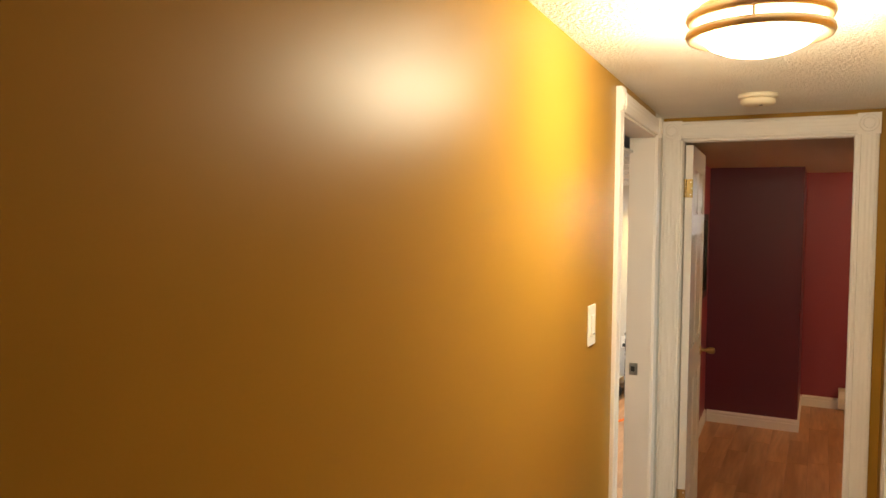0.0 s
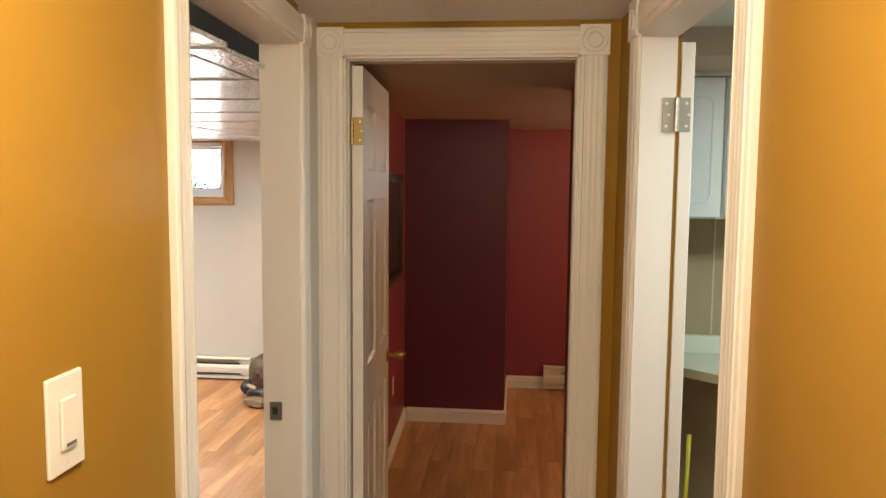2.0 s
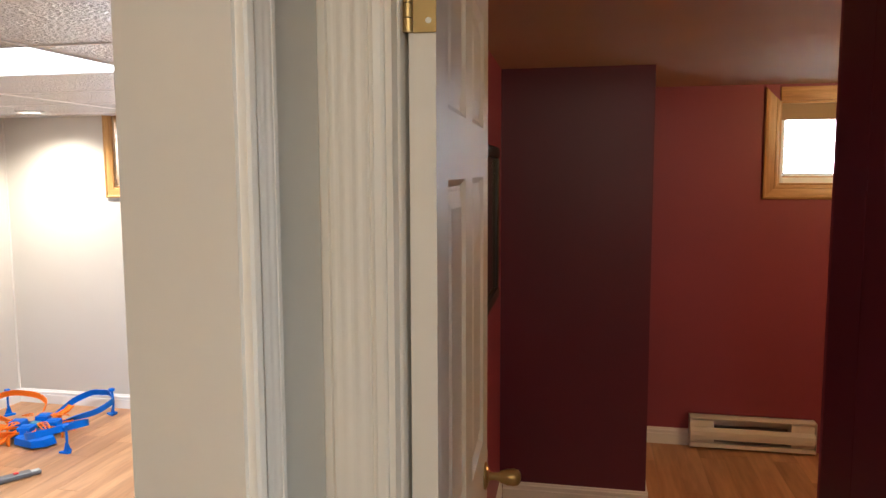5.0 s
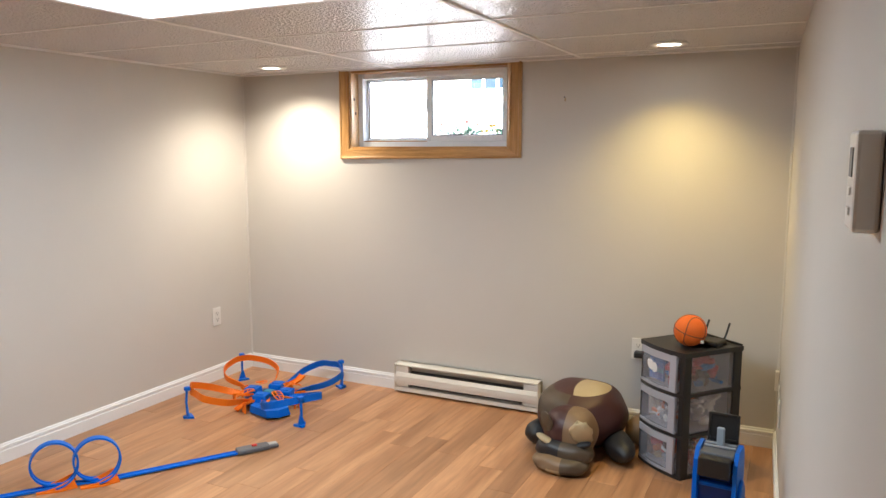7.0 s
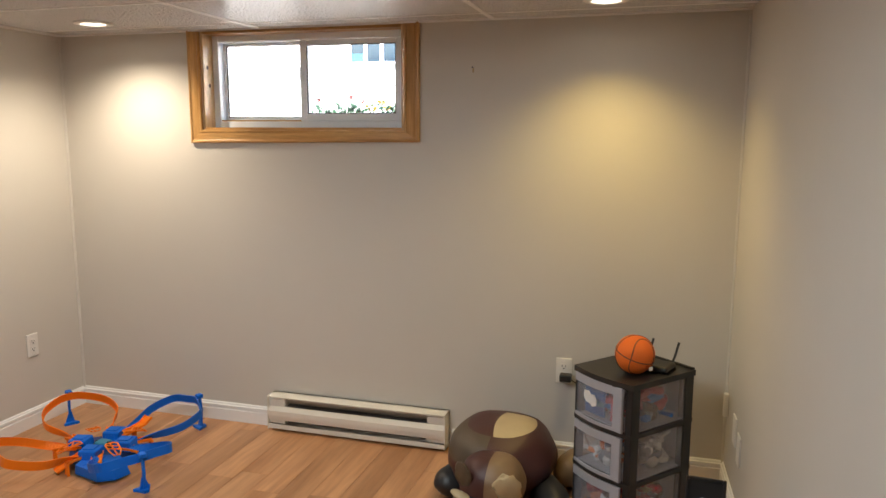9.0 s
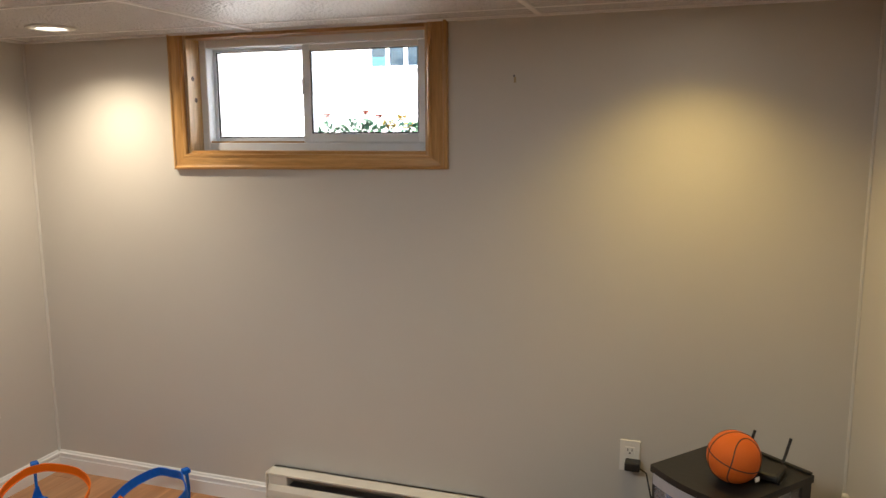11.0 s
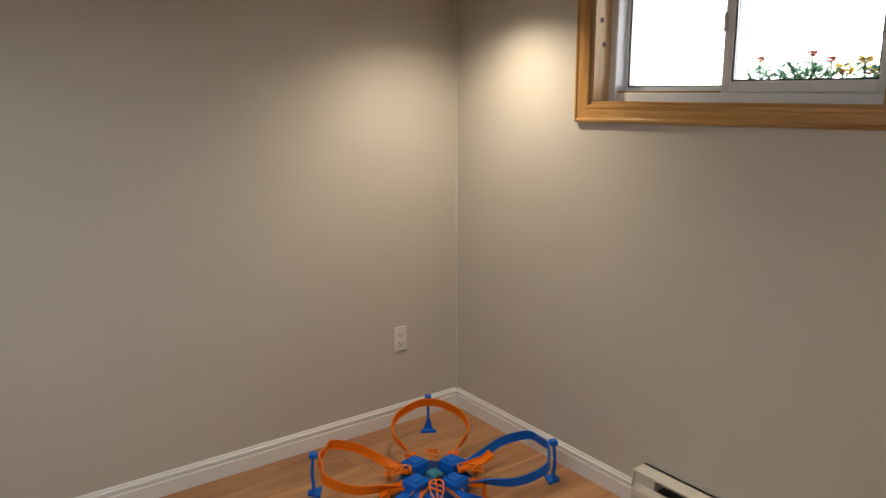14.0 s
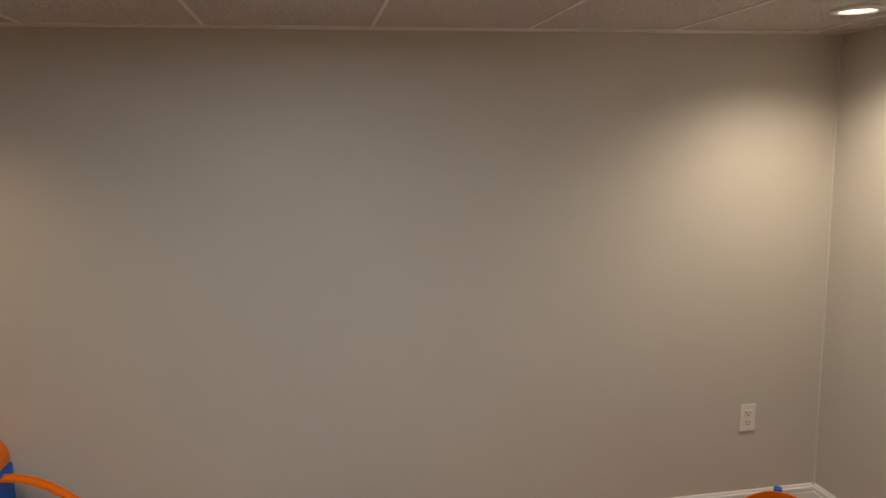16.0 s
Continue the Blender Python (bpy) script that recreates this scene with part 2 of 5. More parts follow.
bm = slab(bmesh.new(), hw, YB, L0, -0.10, 0, HALL)
slab(bm, hw, L0, L1, -0.10, DH, HALL)
setting("wall_hall_west", bm, GOLD, "golden ochre painted hall wall")
bm = slab(bmesh.new(), he, YB, R0, 0.10, 0, HALL)
slab(bm, he, R0, R1, 0.10, DH, HALL)
slab(bm, he, R1, YD, 0.10, 0, HALL)
setting("wall_hall_east", bm, GOLD, "golden ochre painted hall wall")
bm = box(bmesh.new(), hw(YD) - 0.002, D0 - 0.015, YD, YD + 0.11, 0, HALL)
box(bm, D1 + 0.015, 0.96, YD, YD + 0.11, 0, HALL)
box(bm, D0 - 0.015, D1 + 0.015, YD, YD + 0.11, DH + 0.015, HALL)
setting("wall_hall_north", bm, GOLD, "golden ochre painted hall end wall")
setting("wall_hall_south", B(-0.25, 1.3, YB - 0.12, YB, 0, HALL), GOLD)
setting("ceiling_hall", prism(bmesh.new(), [(hw(YB) - 0.1, YB), (he(YB) + 0.1, YB), (he(YD) + 0.1, YD + 0.11), (hw(YD) - 0.1, YD + 0.11)], HALL, HALL + 0.1), STIPPLE, "stippled white hall ceiling")

bm = prism(bmesh.new(), [(skew(L1), L1), (hw(L1), L1), (hw(YD), YD + 0.10), (-0.135, YD + 0.11), (-0.226, 6.73), (-0.24, YW), (skew(YW), YW)], 0, 2.3)
setting("wall_playroom_east", bm, BEIGE, "pale greige painted wall")
bm = slab(bmesh.new(), lambda y: hw(y) - 0.112, YB, L0, 0.01, 0, 2.3)
slab(bm, lambda y: hw(y) - 0.112, L0, L1, 0.01, DH, 2.3)
setting("wall_playroom_southeast", bm, BEIGE, "pale greige painted wall")
bm = prism(bmesh.new(), [(-0.134, YD + 0.112), (-0.130, YD + 0.112), (-0.221, 6.73), (-0.225, 6.73)], 0, PLUM)
setting("wall_plum_west", bm, PLUMRED, "plum red painted wall")


def pierced(name, x0, x1, y0, y1, a, b, c, d, material, label):
    """A wall along x with one window opening from a to b, c to d."""
    bm = bmesh.new()
    cols, rows = [x0, a, b, x1], [0, c, d, 2.3]
    for i in range(3):
        for j in range(3):
            if (i, j) != (1, 1):
                box(bm, cols[i], cols[i + 1], y0, y1, rows[j], rows[j + 1])
    bmesh.ops.remove_doubles(bm, verts=bm.verts, dist=0.0001)
    inner = [f for f in bm.faces if sum(1 for g in bm.faces if g is not f and set(g.verts) == set(f.verts))]
    bmesh.ops.delete(bm, geom=inner, context="FACES")
    return setting(name, bm, material, label)


WX0, WX1, WZ0, WZ1 = -2.874, -1.835, 1.484, 1.950
pierced("wall_playroom_north", XL - 0.1, -0.24, YW, YW + 0.25, WX0, WX1, WZ0, WZ1, BEIGE, "pale greige painted window wall")
setting("wall_playroom_west", B(XL - 0.1, XL, YB, YW, 0, 2.3), BEIGE, "pale greige painted wall")
setting("wall_playroom_south", B(XL - 0.1, 0.0, YB - 0.1, YB, 0, 2.3), BEIGE)
setting("ceiling_playroom_slab", prism(bmesh.new(), [(XL - 0.1, YB), (hw(YB) - 0.11, YB), (skew(L1), L1), (skew(YW) + 0.1, YW + 0.2), (XL - 0.1, YW + 0.2)], PLAY + 0.2, PLAY + 0.3), BEIGE)

PX0, PX1, PZ0, PZ1, YP = 1.18, 2.18, 1.50, 1.955, 7.66
pierced("wall_plum_north", -0.24, 3.4, YP, YP + 0.25, PX0, PX1, PZ0, PZ1, PLUMRED, "plum red painted window wall")
setting("wall_plum_east", B(3.3, 3.4, 5.15, YP, 0, 2.3), PLUMRED)
setting("wall_plum_column", B(-0.222, 0.461, 6.73, YP, 0, PLUM), PURPLE, "dark plum projecting wall")
setting("wall_plum_partition", B(0.757, 0.96, YD + 0.112, 4.94, 0, PLUM), PURPLE, "dark plum partition end")
PANEL = mat("tan_panelling", (0.40, 0.32, 0.19), 0.45, vary=0.18, scale=3, bump=0.2)
setting("wall_kitchen_north", B(0.962, 3.4, 5.06, 5.15, 0, 2.3), PANEL, "tan grooved panelling")
setting("wall_plum_south", B(0.757, 3.4, 5.152, 5.17, 0, 2.3), PLUMRED)
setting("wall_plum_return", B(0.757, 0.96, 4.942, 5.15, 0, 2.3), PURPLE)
setting("ceiling_plum", B(-0.24, 3.4, YD + 0.112, YP + 0.1, PLUM, PLUM + 0.1), DIM_CEIL, "plain ceiling, dim warm light put into its brownish colour")
setting("wall_kitchen_east", B(3.3, 3.4, YB, 5.06, 0, 2.3), BEIGE)
setting("wall_kitchen_south", B(1.0, 3.4, YB - 0.1, YB, 0, 2.3), BEIGE)
MINT = mat("pale_kitchen_paint", (0.66, 0.70, 0.66), 0.5, vary=0.03)
setting("ceiling_kitchen", B(0.95, 3.4, YB, 5.06, 2.137, 2.237), MINT, "pale kitchen ceiling")

# suspended ceiling of the playroom: tiles laid in a metal grid
TX, TY, TW_, TD_ = -1.43, 5.235, 1.12, 0.56
PANEL_X, PANEL_Y = (TX - TW_, TX), (TY, TY + TD_)
bm, tees = bmesh.new(), bmesh.new()
xs = [TX + TW_ * k for k in range(-3, 3)]
ys = [TY + TD_ * k for k in range(-12, 6)]
edge = lambda y: (skew(y) if y > L1 else hw(y) - 0.112) - 0.002
for x in xs:
    if XL < x < -0.5:
        box(tees, x - 0.009, x + 0.009, YB, YW, PLAY - 0.0015, PLAY + 0.02)
for y in ys:
    if YB < y < YW:
        box(tees, XL, edge(y), y - 0.006, y + 0.006, PLAY, PLAY + 0.018)
box(tees, XL, -0.39, YW - 0.018, YW, PLAY - 0.004, PLAY + 0.004)
box(tees, XL, XL + 0.018, YB, YW - 0.018, PLAY - 0.004, PLAY + 0.004)
for x in xs:
    for y in ys:
        a, b, c, d = max(x + 0.006, XL), min(x + TW_ - 0.006, edge(y)), max(y + 0.006, YB), min(y + TD_ - 0.006, YW)
        if b > a and d > c and not (abs(x + TW_ - TX) < 0.01 and abs(y - TY) < 0.01):
            dz = random.uniform(0, 0.0015)
            box(bm, a, b, c, d, PLAY + 0.002 + dz, PLAY + 0.014 + dz, 0.001)
tiles = setting("ceiling_playroom", bm, TILE, "suspended ceiling of textured white tiles")
part("ceiling_grid", tees, TEE, tiles, "white metal ceiling grid")


# ---- trim ----
def strip(bm, section, origin, along, across, out, length):
    """A moulding: section points (across, out) carried along a straight line."""
    o, al, ac, ou = Vector(origin), Vector(along).normalized(), Vector(across).normalized(), Vector(out).normalized()
    ends = [[bm.verts.new(o + al * d + ac * a + ou * b) for a, b in section] for d in (0, length)]
    n = len(section)
    for i in range(n):
        bm.faces.new((ends[0][i], ends[0][(i + 1) % n], ends[1][(i + 1) % n], ends[1][i]))
    bm.faces.new(ends[0][::-1])
    bm.faces.new(ends[1])
    bmesh.ops.recalc_face_normals(bm, faces=bm.faces)
    return bm


def fluted(w):
    """Casing section with worn ridges, w wide."""
    pts = [(0, 0), (0, 0.012), (0.003, 0.015), (0.012, 0.017), (0.014, 0.013), (0.018, 0.013), (0.020, 0.018)]
    m = w / 2
    for c in (m - 0.017, m, m + 0.017):
        pts += [(c - 0.007, 0.018), (c - 0.002, 0.0172), (c + 0.002, 0.0172), (c + 0.007, 0.018)]
    return pts + [(w - 0.020, 0.018), (w - 0.018, 0.013), (w - 0.014, 0.013), (w - 0.012, 0.017), (w - 0.003, 0.015), (w, 0.012), (w, 0)]


BASE = [(0, 0), (0, 0.012), (0.060, 0.013), (0.062, 0.008), (0.068, 0.007), (0.071, 0.012), (0.082, 0.012), (0.085, 0.007), (0.091, 0.006), (0.096, 0.003), (0.096, 0)]


def door_trim(name, p0, p1, out, w=0.095, depth=0.10, wt=0.004, stop=True):
    """Casing, corner blocks and jamb round an opening from p0 to p1 on a wall face whose normal is out."""
    a, b, o = Vector((*p0, 0)), Vector((*p1, 0)), Vector((*out, 0)).normalized()
    u, up = (b - a).normalized(), Vector((0, 0, 1))
    width, top = (b - a).length, DH
    frame_ = setting(name, strip(bmesh.new(), fluted(w), a - u * w, up, u, o, top), WHITE, "cream-white painted door casing with ridged face and corner blocks")
    part("casing", strip(bmesh.new(), fluted(w), b, up, u, o, top), WHITE, frame_)
    part("head_casing", strip(bmesh.new(), fluted(w), a + up * top, u, up, o, width), WHITE, frame_)
    for q in (a - u * w, b):
        bm = bmesh.new()
        e = 0.004
        vs = [q - u * e + up * (top - e), q + u * (w + e) + up * (top - e), q + u * (w + e) + up * (top + w + e), q - u * e + up * (top + w + e)]
        lo, hi = [bm.verts.new(v) for v in vs], [bm.verts.new(v + o * 0.021) for v in vs]
        bm.faces.new(lo[::-1])
        bm.faces.new(hi)
        for i in range(4):
            bm.faces.new((lo[i], lo[(i + 1) % 4], hi[(i + 1) % 4], hi[i]))
        c = q + u * (w / 2) + up * (top + w / 2)
        for r0, r1, d in ((0.020, 0.026, 0.0245), (0.034, 0.040, 0.0235)):
            n = 20
            loop = [[bm.verts.new(c + (u * math.cos(t) + up * math.sin(t)) * r + o * k) for t in [2 * math.pi * i / n for i in range(n)]] for r, k in ((r0, 0.0205), (r0 + 0.002, d), (r1 - 0.002, d), (r1, 0.0205))]
            for x, y in zip(loop, loop[1:]):
                for i in range(n):
                    bm.faces.new((x[i], x[(i + 1) % n], y[(i + 1) % n], y[i]))
        bmesh.ops.recalc_face_normals(bm, faces=bm.faces)
        part("corner_block", bm, WHITE, frame_)
    j, jt = bmesh.new(), 0.014
    for q, v in ((a, u), (b, -u)):
        strip(j, [(0, 0), (0, jt), (depth, jt), (depth, 0)], q - v * (jt - 0.008) + o * wt, up, -o, v, top)
    strip(j, [(0, 0), (0, jt), (depth, jt), (depth, 0)], a + up * (top + jt - 0.008) + o * wt, u, -o, -up, width)
    part("jamb", j, WHITE, frame_)
    if not stop:
        return frame_
    st = bmesh.new()
    for q, v in ((a, u), (b, -u)):
        strip(st, [(0, 0), (0, 0.009), (0.003, 0.011), (0.030, 0.011), (0.032, 0.009), (0.032, 0)], q + o * (-0.022), up, -o, v, top)
    strip(st, [(0, 0), (0, 0.011), (0.032, 0.011), (0.032, 0)], a + up * top - o * 0.022, u, -o, -up, width)
    part("door_stop", st, WHITE, frame_)
    return frame_


def baseboard(name, p0, p1, out, material=None):
    a, b = Vector((*p0, 0)), Vector((*p1, 0))
    return setting(name, strip(bmesh.new(), BASE, a, b - a, (0, 0, 1), (*out, 0), (b - a).length), material or BASEW, "white moulded baseboard")


frame_west = door_trim("door_frame_playroom", (hw(L0), L0), (hw(L1), L1), (1, 0.05), w=0.074, depth=0.116, stop=False)
frame_east = door_trim("door_frame_kitchen", (he(R1), R1), (he(R0), R0), (-1, -0.055), depth=0.095, stop=False)
frame_north = door_trim("door_frame_plum", (D0, YD), (D1, YD), (0, -1), w=0.084, depth=0.115)
baseboard("baseboard_playroom_north", (-1.60, YW), (skew(YW), YW), (0, -1))
baseboard("baseboard_playroom_northwest", (XL, YW), (-2.54, YW), (0, -1))
baseboard("baseboard_playroom_west", (XL, YB), (XL, YW - 0.012), (1, 0))
baseboard("baseboard_playroom_east", (skew(L1 + 0.01), L1 + 0.01), (skew(YW - 0.012), YW - 0.012), (-1, -0.048))
baseboard("baseboard_plum_west", (-0.131, YD + 0.13), (-0.221, 6.73), (1, 0.04))
baseboard("baseboard_plum_column", (-0.205, 6.73), (0.473, 6.73), (0, -1))
baseboard("baseboard_plum_return", (0.461, 6.73), (0.461, YP), (1, 0))
baseboard("baseboard_plum_north", (0.473, YP), (0.757, YP), (0, -1))
baseboard("baseboard_hall_west", (hw(YB), YB), (hw(L0 - 0.095), L0 - 0.095), (1, 0.05), WHITE)
baseboard("baseboard_hall_east", (he(YB), YB), (he(R0 - 0.095), R0 - 0.095), (-1, -0.05), WHITE)
BEADP = mat("painted_bead", (0.66, 0.64, 0.60), 0.5, vary=0.03)
for q, z0, z1 in (((XL + 0.003, YW - 0.003), 0.09, PLAY), ((skew(YW) - 0.003, YW - 0.003), 0.09, PLAY)):
    setting("trim", turned(bmesh.new(), [(0.006, z0), (0.006, z1)], (*q, 0), 12), BEADP, "thin painted corner bead")

#@THINGS
# ---- hall things ----
def flush_lamp(at):
    lamp_ = thing("ceiling_lamp", "lit flush-mounted ceiling lamp, frosted bowl with nickel bands", "lamp", at)
    part("base_plate", turned(bmesh.new(), [(0.10, -0.012), (0.125, -0.01), (0.13, 0)], n=40), NICKEL, lamp_, smooth=True)
    bowl = [(0.001, -0.112), (0.04, -0.110), (0.075, -0.102), (0.105, -0.088), (0.124, -0.070), (0.132, -0.045), (0.132, -0.014), (0.11, -0.013)]
    part("glass_bowl", turned(bmesh.new(), bowl, n=48), GLOW, lamp_, "lit frosted glass bowl", smooth=True).visible_shadow = False
    for z, r in ((-0.026, 0.146), (-0.064, 0.146)):
        bm = bmesh.new()
        n = 48
        pts = [(r * math.cos(2 * math.pi * i / n), r * math.sin(2 * math.pi * i / n), z) for i in range(n)]
        sweep(bm, pts, [(-0.014, -0.003), (-0.014, 0.001), (0.004, 0.009), (0.008, 0.009), (0.010, 0.0), (0.006, -0.009), (0.0, -0.010)], closed=True)
        part("metal_band", bm, NICKEL, lamp_, smooth=True).visible_shadow = False
    for k in range(3):
        a = radians(30 + 120 * k)
        bm = B(-0.006, 0.006, -0.003, 0.003, -0.066, -0.004, 0.001)
        bmesh.ops.transform(bm, matrix=pose(0.140 * math.cos(a), 0.140 * math.sin(a), 0, 0, 0, math.degrees(a)), verts=bm.verts)
        part("post", bm, NICKEL, lamp_)


flush_lamp((0.445, 2.23, HALL))
flush_lamp((1.9, 6.3, PLUM))
det = thing("smoke_detector", "cream round smoke detector on the hall ceiling", "smoke detector", (0.35, 3.55, HALL))
CREAM = mat("aged_cream_plastic", (0.74, 0.66, 0.50), 0.4, vary=0.04)
part("base", turned(bmesh.new(), [(0.068, -0.016), (0.072, -0.012), (0.072, 0)], n=36), CREAM, det, smooth=True)
part("cover", turned(bmesh.new(), [(0.001, -0.043), (0.045, -0.043), (0.060, -0.038), (0.064, -0.032), (0.064, -0.020), (0.056, -0.0165)], n=36), CREAM, det, smooth=True)
part("test_button", turned(bmesh.new(), [(0.001, -0.046), (0.007, -0.046), (0.008, -0.0432)], (0.012, -0.02, 0), 16), SLOT, det)


def plate(name, label, category, at, rz, kind="outlet", w=0.07, h=0.115):
    """A wall plate that faces local -y."""
    ob = thing(name, label, category, at, rz)
    part("cover_plate", B(-w / 2, w / 2, -0.006, 0, -h / 2, h / 2, 0.002), PLATE, ob)
    if kind == "outlet":
        for z in (-0.02, 0.02):
            s = part("socket", B(-0.017, 0.017, -0.0085, -0.0062, z - 0.014, z + 0.014, 0.001), PLATE, ob)
            bm = box(bmesh.new(), -0.0085, -0.0060, -0.0092, -0.0087, z - 0.002, z + 0.008)
            box(bm, 0.0060, 0.0085, -0.0092, -0.0087, z - 0.002, z + 0.007)
            box(bm, -0.003, 0.003, -0.0092, -0.0087, z - 0.011, z - 0.006)
            part("slots", bm, SLOT, s)
    elif kind == "switch":
        part("rocker", B(-0.016, 0.016, -0.011, -0.0062, -0.033, 0.033, 0.002), PLATE, ob)
        part("indicator", B(-0.010, 0.010, -0.0125, -0.0112, -0.028, -0.024, 0.0004), GREY, ob)
    part("screws", box(box(bmesh.new(), -0.002, 0.002, -0.0075, -0.0062, h / 2 - 0.014, h / 2 - 0.010), -0.002, 0.002, -0.0075, -0.0062, -h / 2 + 0.010, -h / 2 + 0.014), PLATE, ob, kind="stuff")
    return ob


plate("light_switch", "white rocker switch on golden hall wall", "light switch", (hw(2.646) + 0.001, 2.646, 1.333), 90, "switch", 0.075, 0.125)
plate("wall_outlet", "white outlet on red wall behind the door", "outlet", (-0.203, 6.12, 0.41), 90)
plate("wall_outlet", "white duplex outlet near the room corner", "outlet", (XL + 0.001, 7.30, 0.415), 90)
plate("wall_outlet", "white outlet behind the drawer tower with a plugged adapter", "outlet", (-1.085, YW - 0.001, 0.43), 0)
plate("wall_plate", "white blank plate low on the side wall", "wall plate", (skew(7.36) - 0.001, 7.36, 0.34), -87.3, "blank")
plate("wall_plate", "white blank plate low on the side wall", "wall plate", (skew(7.25) - 0.001, 7.24, 0.31), -87.3, "blank")
plate("light_switch", "white rocker switch below the thermostat", "light switch", (skew(4.22) - 0.001, 4.22, 1.20), -87.3, "switch")
adapter = thing("plug_adapter", "black power adapter plugged into the wall outlet", "adapter", (-1.075, YW - 0.010, 0.408))
part("body", B(-0.024, 0.028, -0.045, 0, -0.016, 0.016, 0.005, 2), BLACKP, adapter)
bm = sweep(bmesh.new(), [(0.025, -0.03, -0.005), (0.05, -0.03, -0.02), (0.07, -0.02, -0.12), (0.09, -0.01, -0.25), (0.12, -0.005, -0.33)], ring(0.003, 6), up=(0, 1, 0))
part("cable", bm, BLACKP, adapter)

thermo = thing("thermostat", "white wall thermostat with a slim display window", "thermostat", (skew(4.74) - 0.001, 4.74, 1.440), -87.3)
part("body", B(-0.04, 0.04, -0.029, 0, -0.060, 0.060, 0.005, 2), PLATE, thermo)
part("display", B(-0.016, 0.016, -0.0302, -0.0292, 0.005, 0.040), GREY, thermo)
for z in (-0.012, -0.036):
    part("button", B(-0.012, 0.012, -0.0312, -0.0288, z - 0.005, z + 0.005, 0.001), PLATE, thermo)

strike = thing("strike_plate", "worn steel strike plate on the door jamb", "strike plate", (-0.185, L1 - 0.0135, 0.95))
bm = bmesh.new()
for a in ((-0.016, -0.009, -0.028, 0.028), (0.009, 0.022, -0.028, 0.028), (-0.009, 0.009, 0.012, 0.028), (-0.009, 0.009, -0.028, -0.012)):
    box(bm, a[0], a[1], -0.0016, 0, a[2], a[3])
part("plate", bm, STEEL, strike)
part("latch_hole", B(-0.009, 0.009, -0.0004, 0, -0.012, 0.012), SLOT, strike)


def hinge(parent, at, rz, material, label):
    """Two leaves that lie in one plane, facing local -y, with the knuckle between."""
    h = new("hinge")
    h.parent = parent
    h.matrix_basis = pose(*at, 0, 0, rz)
    tagged(h, label=label)
    part("leaf", B(-0.036, -0.006, -0.002, 0, -0.045, 0.045, 0.0006), material, h)
    part("leaf", B(0.006, 0.036, -0.002, 0, -0.045, 0.045, 0.0006), material, h)
    bm = bmesh.new()
    for k in range(5):
        turned(bm, [(0.0062, -0.045 + 0.018 * k + 0.0006), (0.0062, -0.045 + 0.018 * (k + 1) - 0.0006)], (0, -0.004, 0), 12)
    part("knuckle", bm, material, h)
    bm = bmesh.new()
    for x in (-0.026, 0.026):
        for z in (-0.03, 0, 0.03):
            turned(bm, [(0.004, -0.0026), (0.003, -0.0021)], (x + (0.006 if z == 0 else 0), 0, z), 10, "Y")
    part("screws", bm, PLATE, h, kind="stuff")
    return h


DOORP = mat("cream_white_door_paint", (0.80, 0.765, 0.73), 0.38, vary=0.04, scale=3, bump=0.1, bscale=80)


def panel_door(label, at, rz, w=0.73, h=2.0, t=0.035):
    """Six-panel door leaf: hinge edge at x = 0, runs along +x, thickness from y = -t to 0."""
    d = thing("door", label, "door", at, rz)
    body = bmesh.new()
    cols = [0, 0.105, w / 2 - 0.05, w / 2 + 0.05, w - 0.105, w]
    rows = [0, 0.21, 0.80, 0.98, 1.56, 1.66, h - 0.115, h]
    for i in range(5):
        for j in range(7):
            hole = i in (1, 3) and j in (1, 3, 5)
            x0, x1, z0, z1 = cols[i], cols[i + 1], rows[j], rows[j + 1]
            if not hole:
                box(body, x0, x1, -t, 0, z0, z1)
    bmesh.ops.remove_doubles(body, verts=body.verts, dist=0.0001)
    seen = {}
    for f in body.faces:
        seen.setdefault(frozenset(v.index for v in f.verts), []).append(f)
    bmesh.ops.delete(body, geom=[f for fs in seen.values() if len(fs) > 1 for f in fs], context="FACES_ONLY")
    part("leaf", body, DOORP, d)
    for i in (1, 3):
        for j in (1, 3, 5):
            x0, x1, z0, z1 = cols[i], cols[i + 1], rows[j], rows[j + 1]
            bm = bmesh.new()
            for y, s in ((-t, 1), (0, -1)):
                rings = []
                for ins, dep in ((0, 0.0), (0.012, 0.009), (0.020, 0.009), (0.045, 0.002)):
                    rings.append([bm.verts.new(v) for v in ((x0 + ins, y + s * dep, z0 + ins), (x1 - ins, y + s * dep, z0 + ins), (x1 - ins, y + s * dep, z1 - ins), (x0 + ins, y + s * dep, z1 - ins))])
                for a, b in zip(rings, rings[1:]):
                    for k in range(4):
                        bm.faces.new((a[k], a[(k + 1) % 4], b[(k + 1) % 4], b[k]))
                bm.faces.new(rings[-1])
            bmesh.ops.recalc_face_normals(bm, faces=bm.faces)
            part("panel", bm, DOORP, d)
    return d


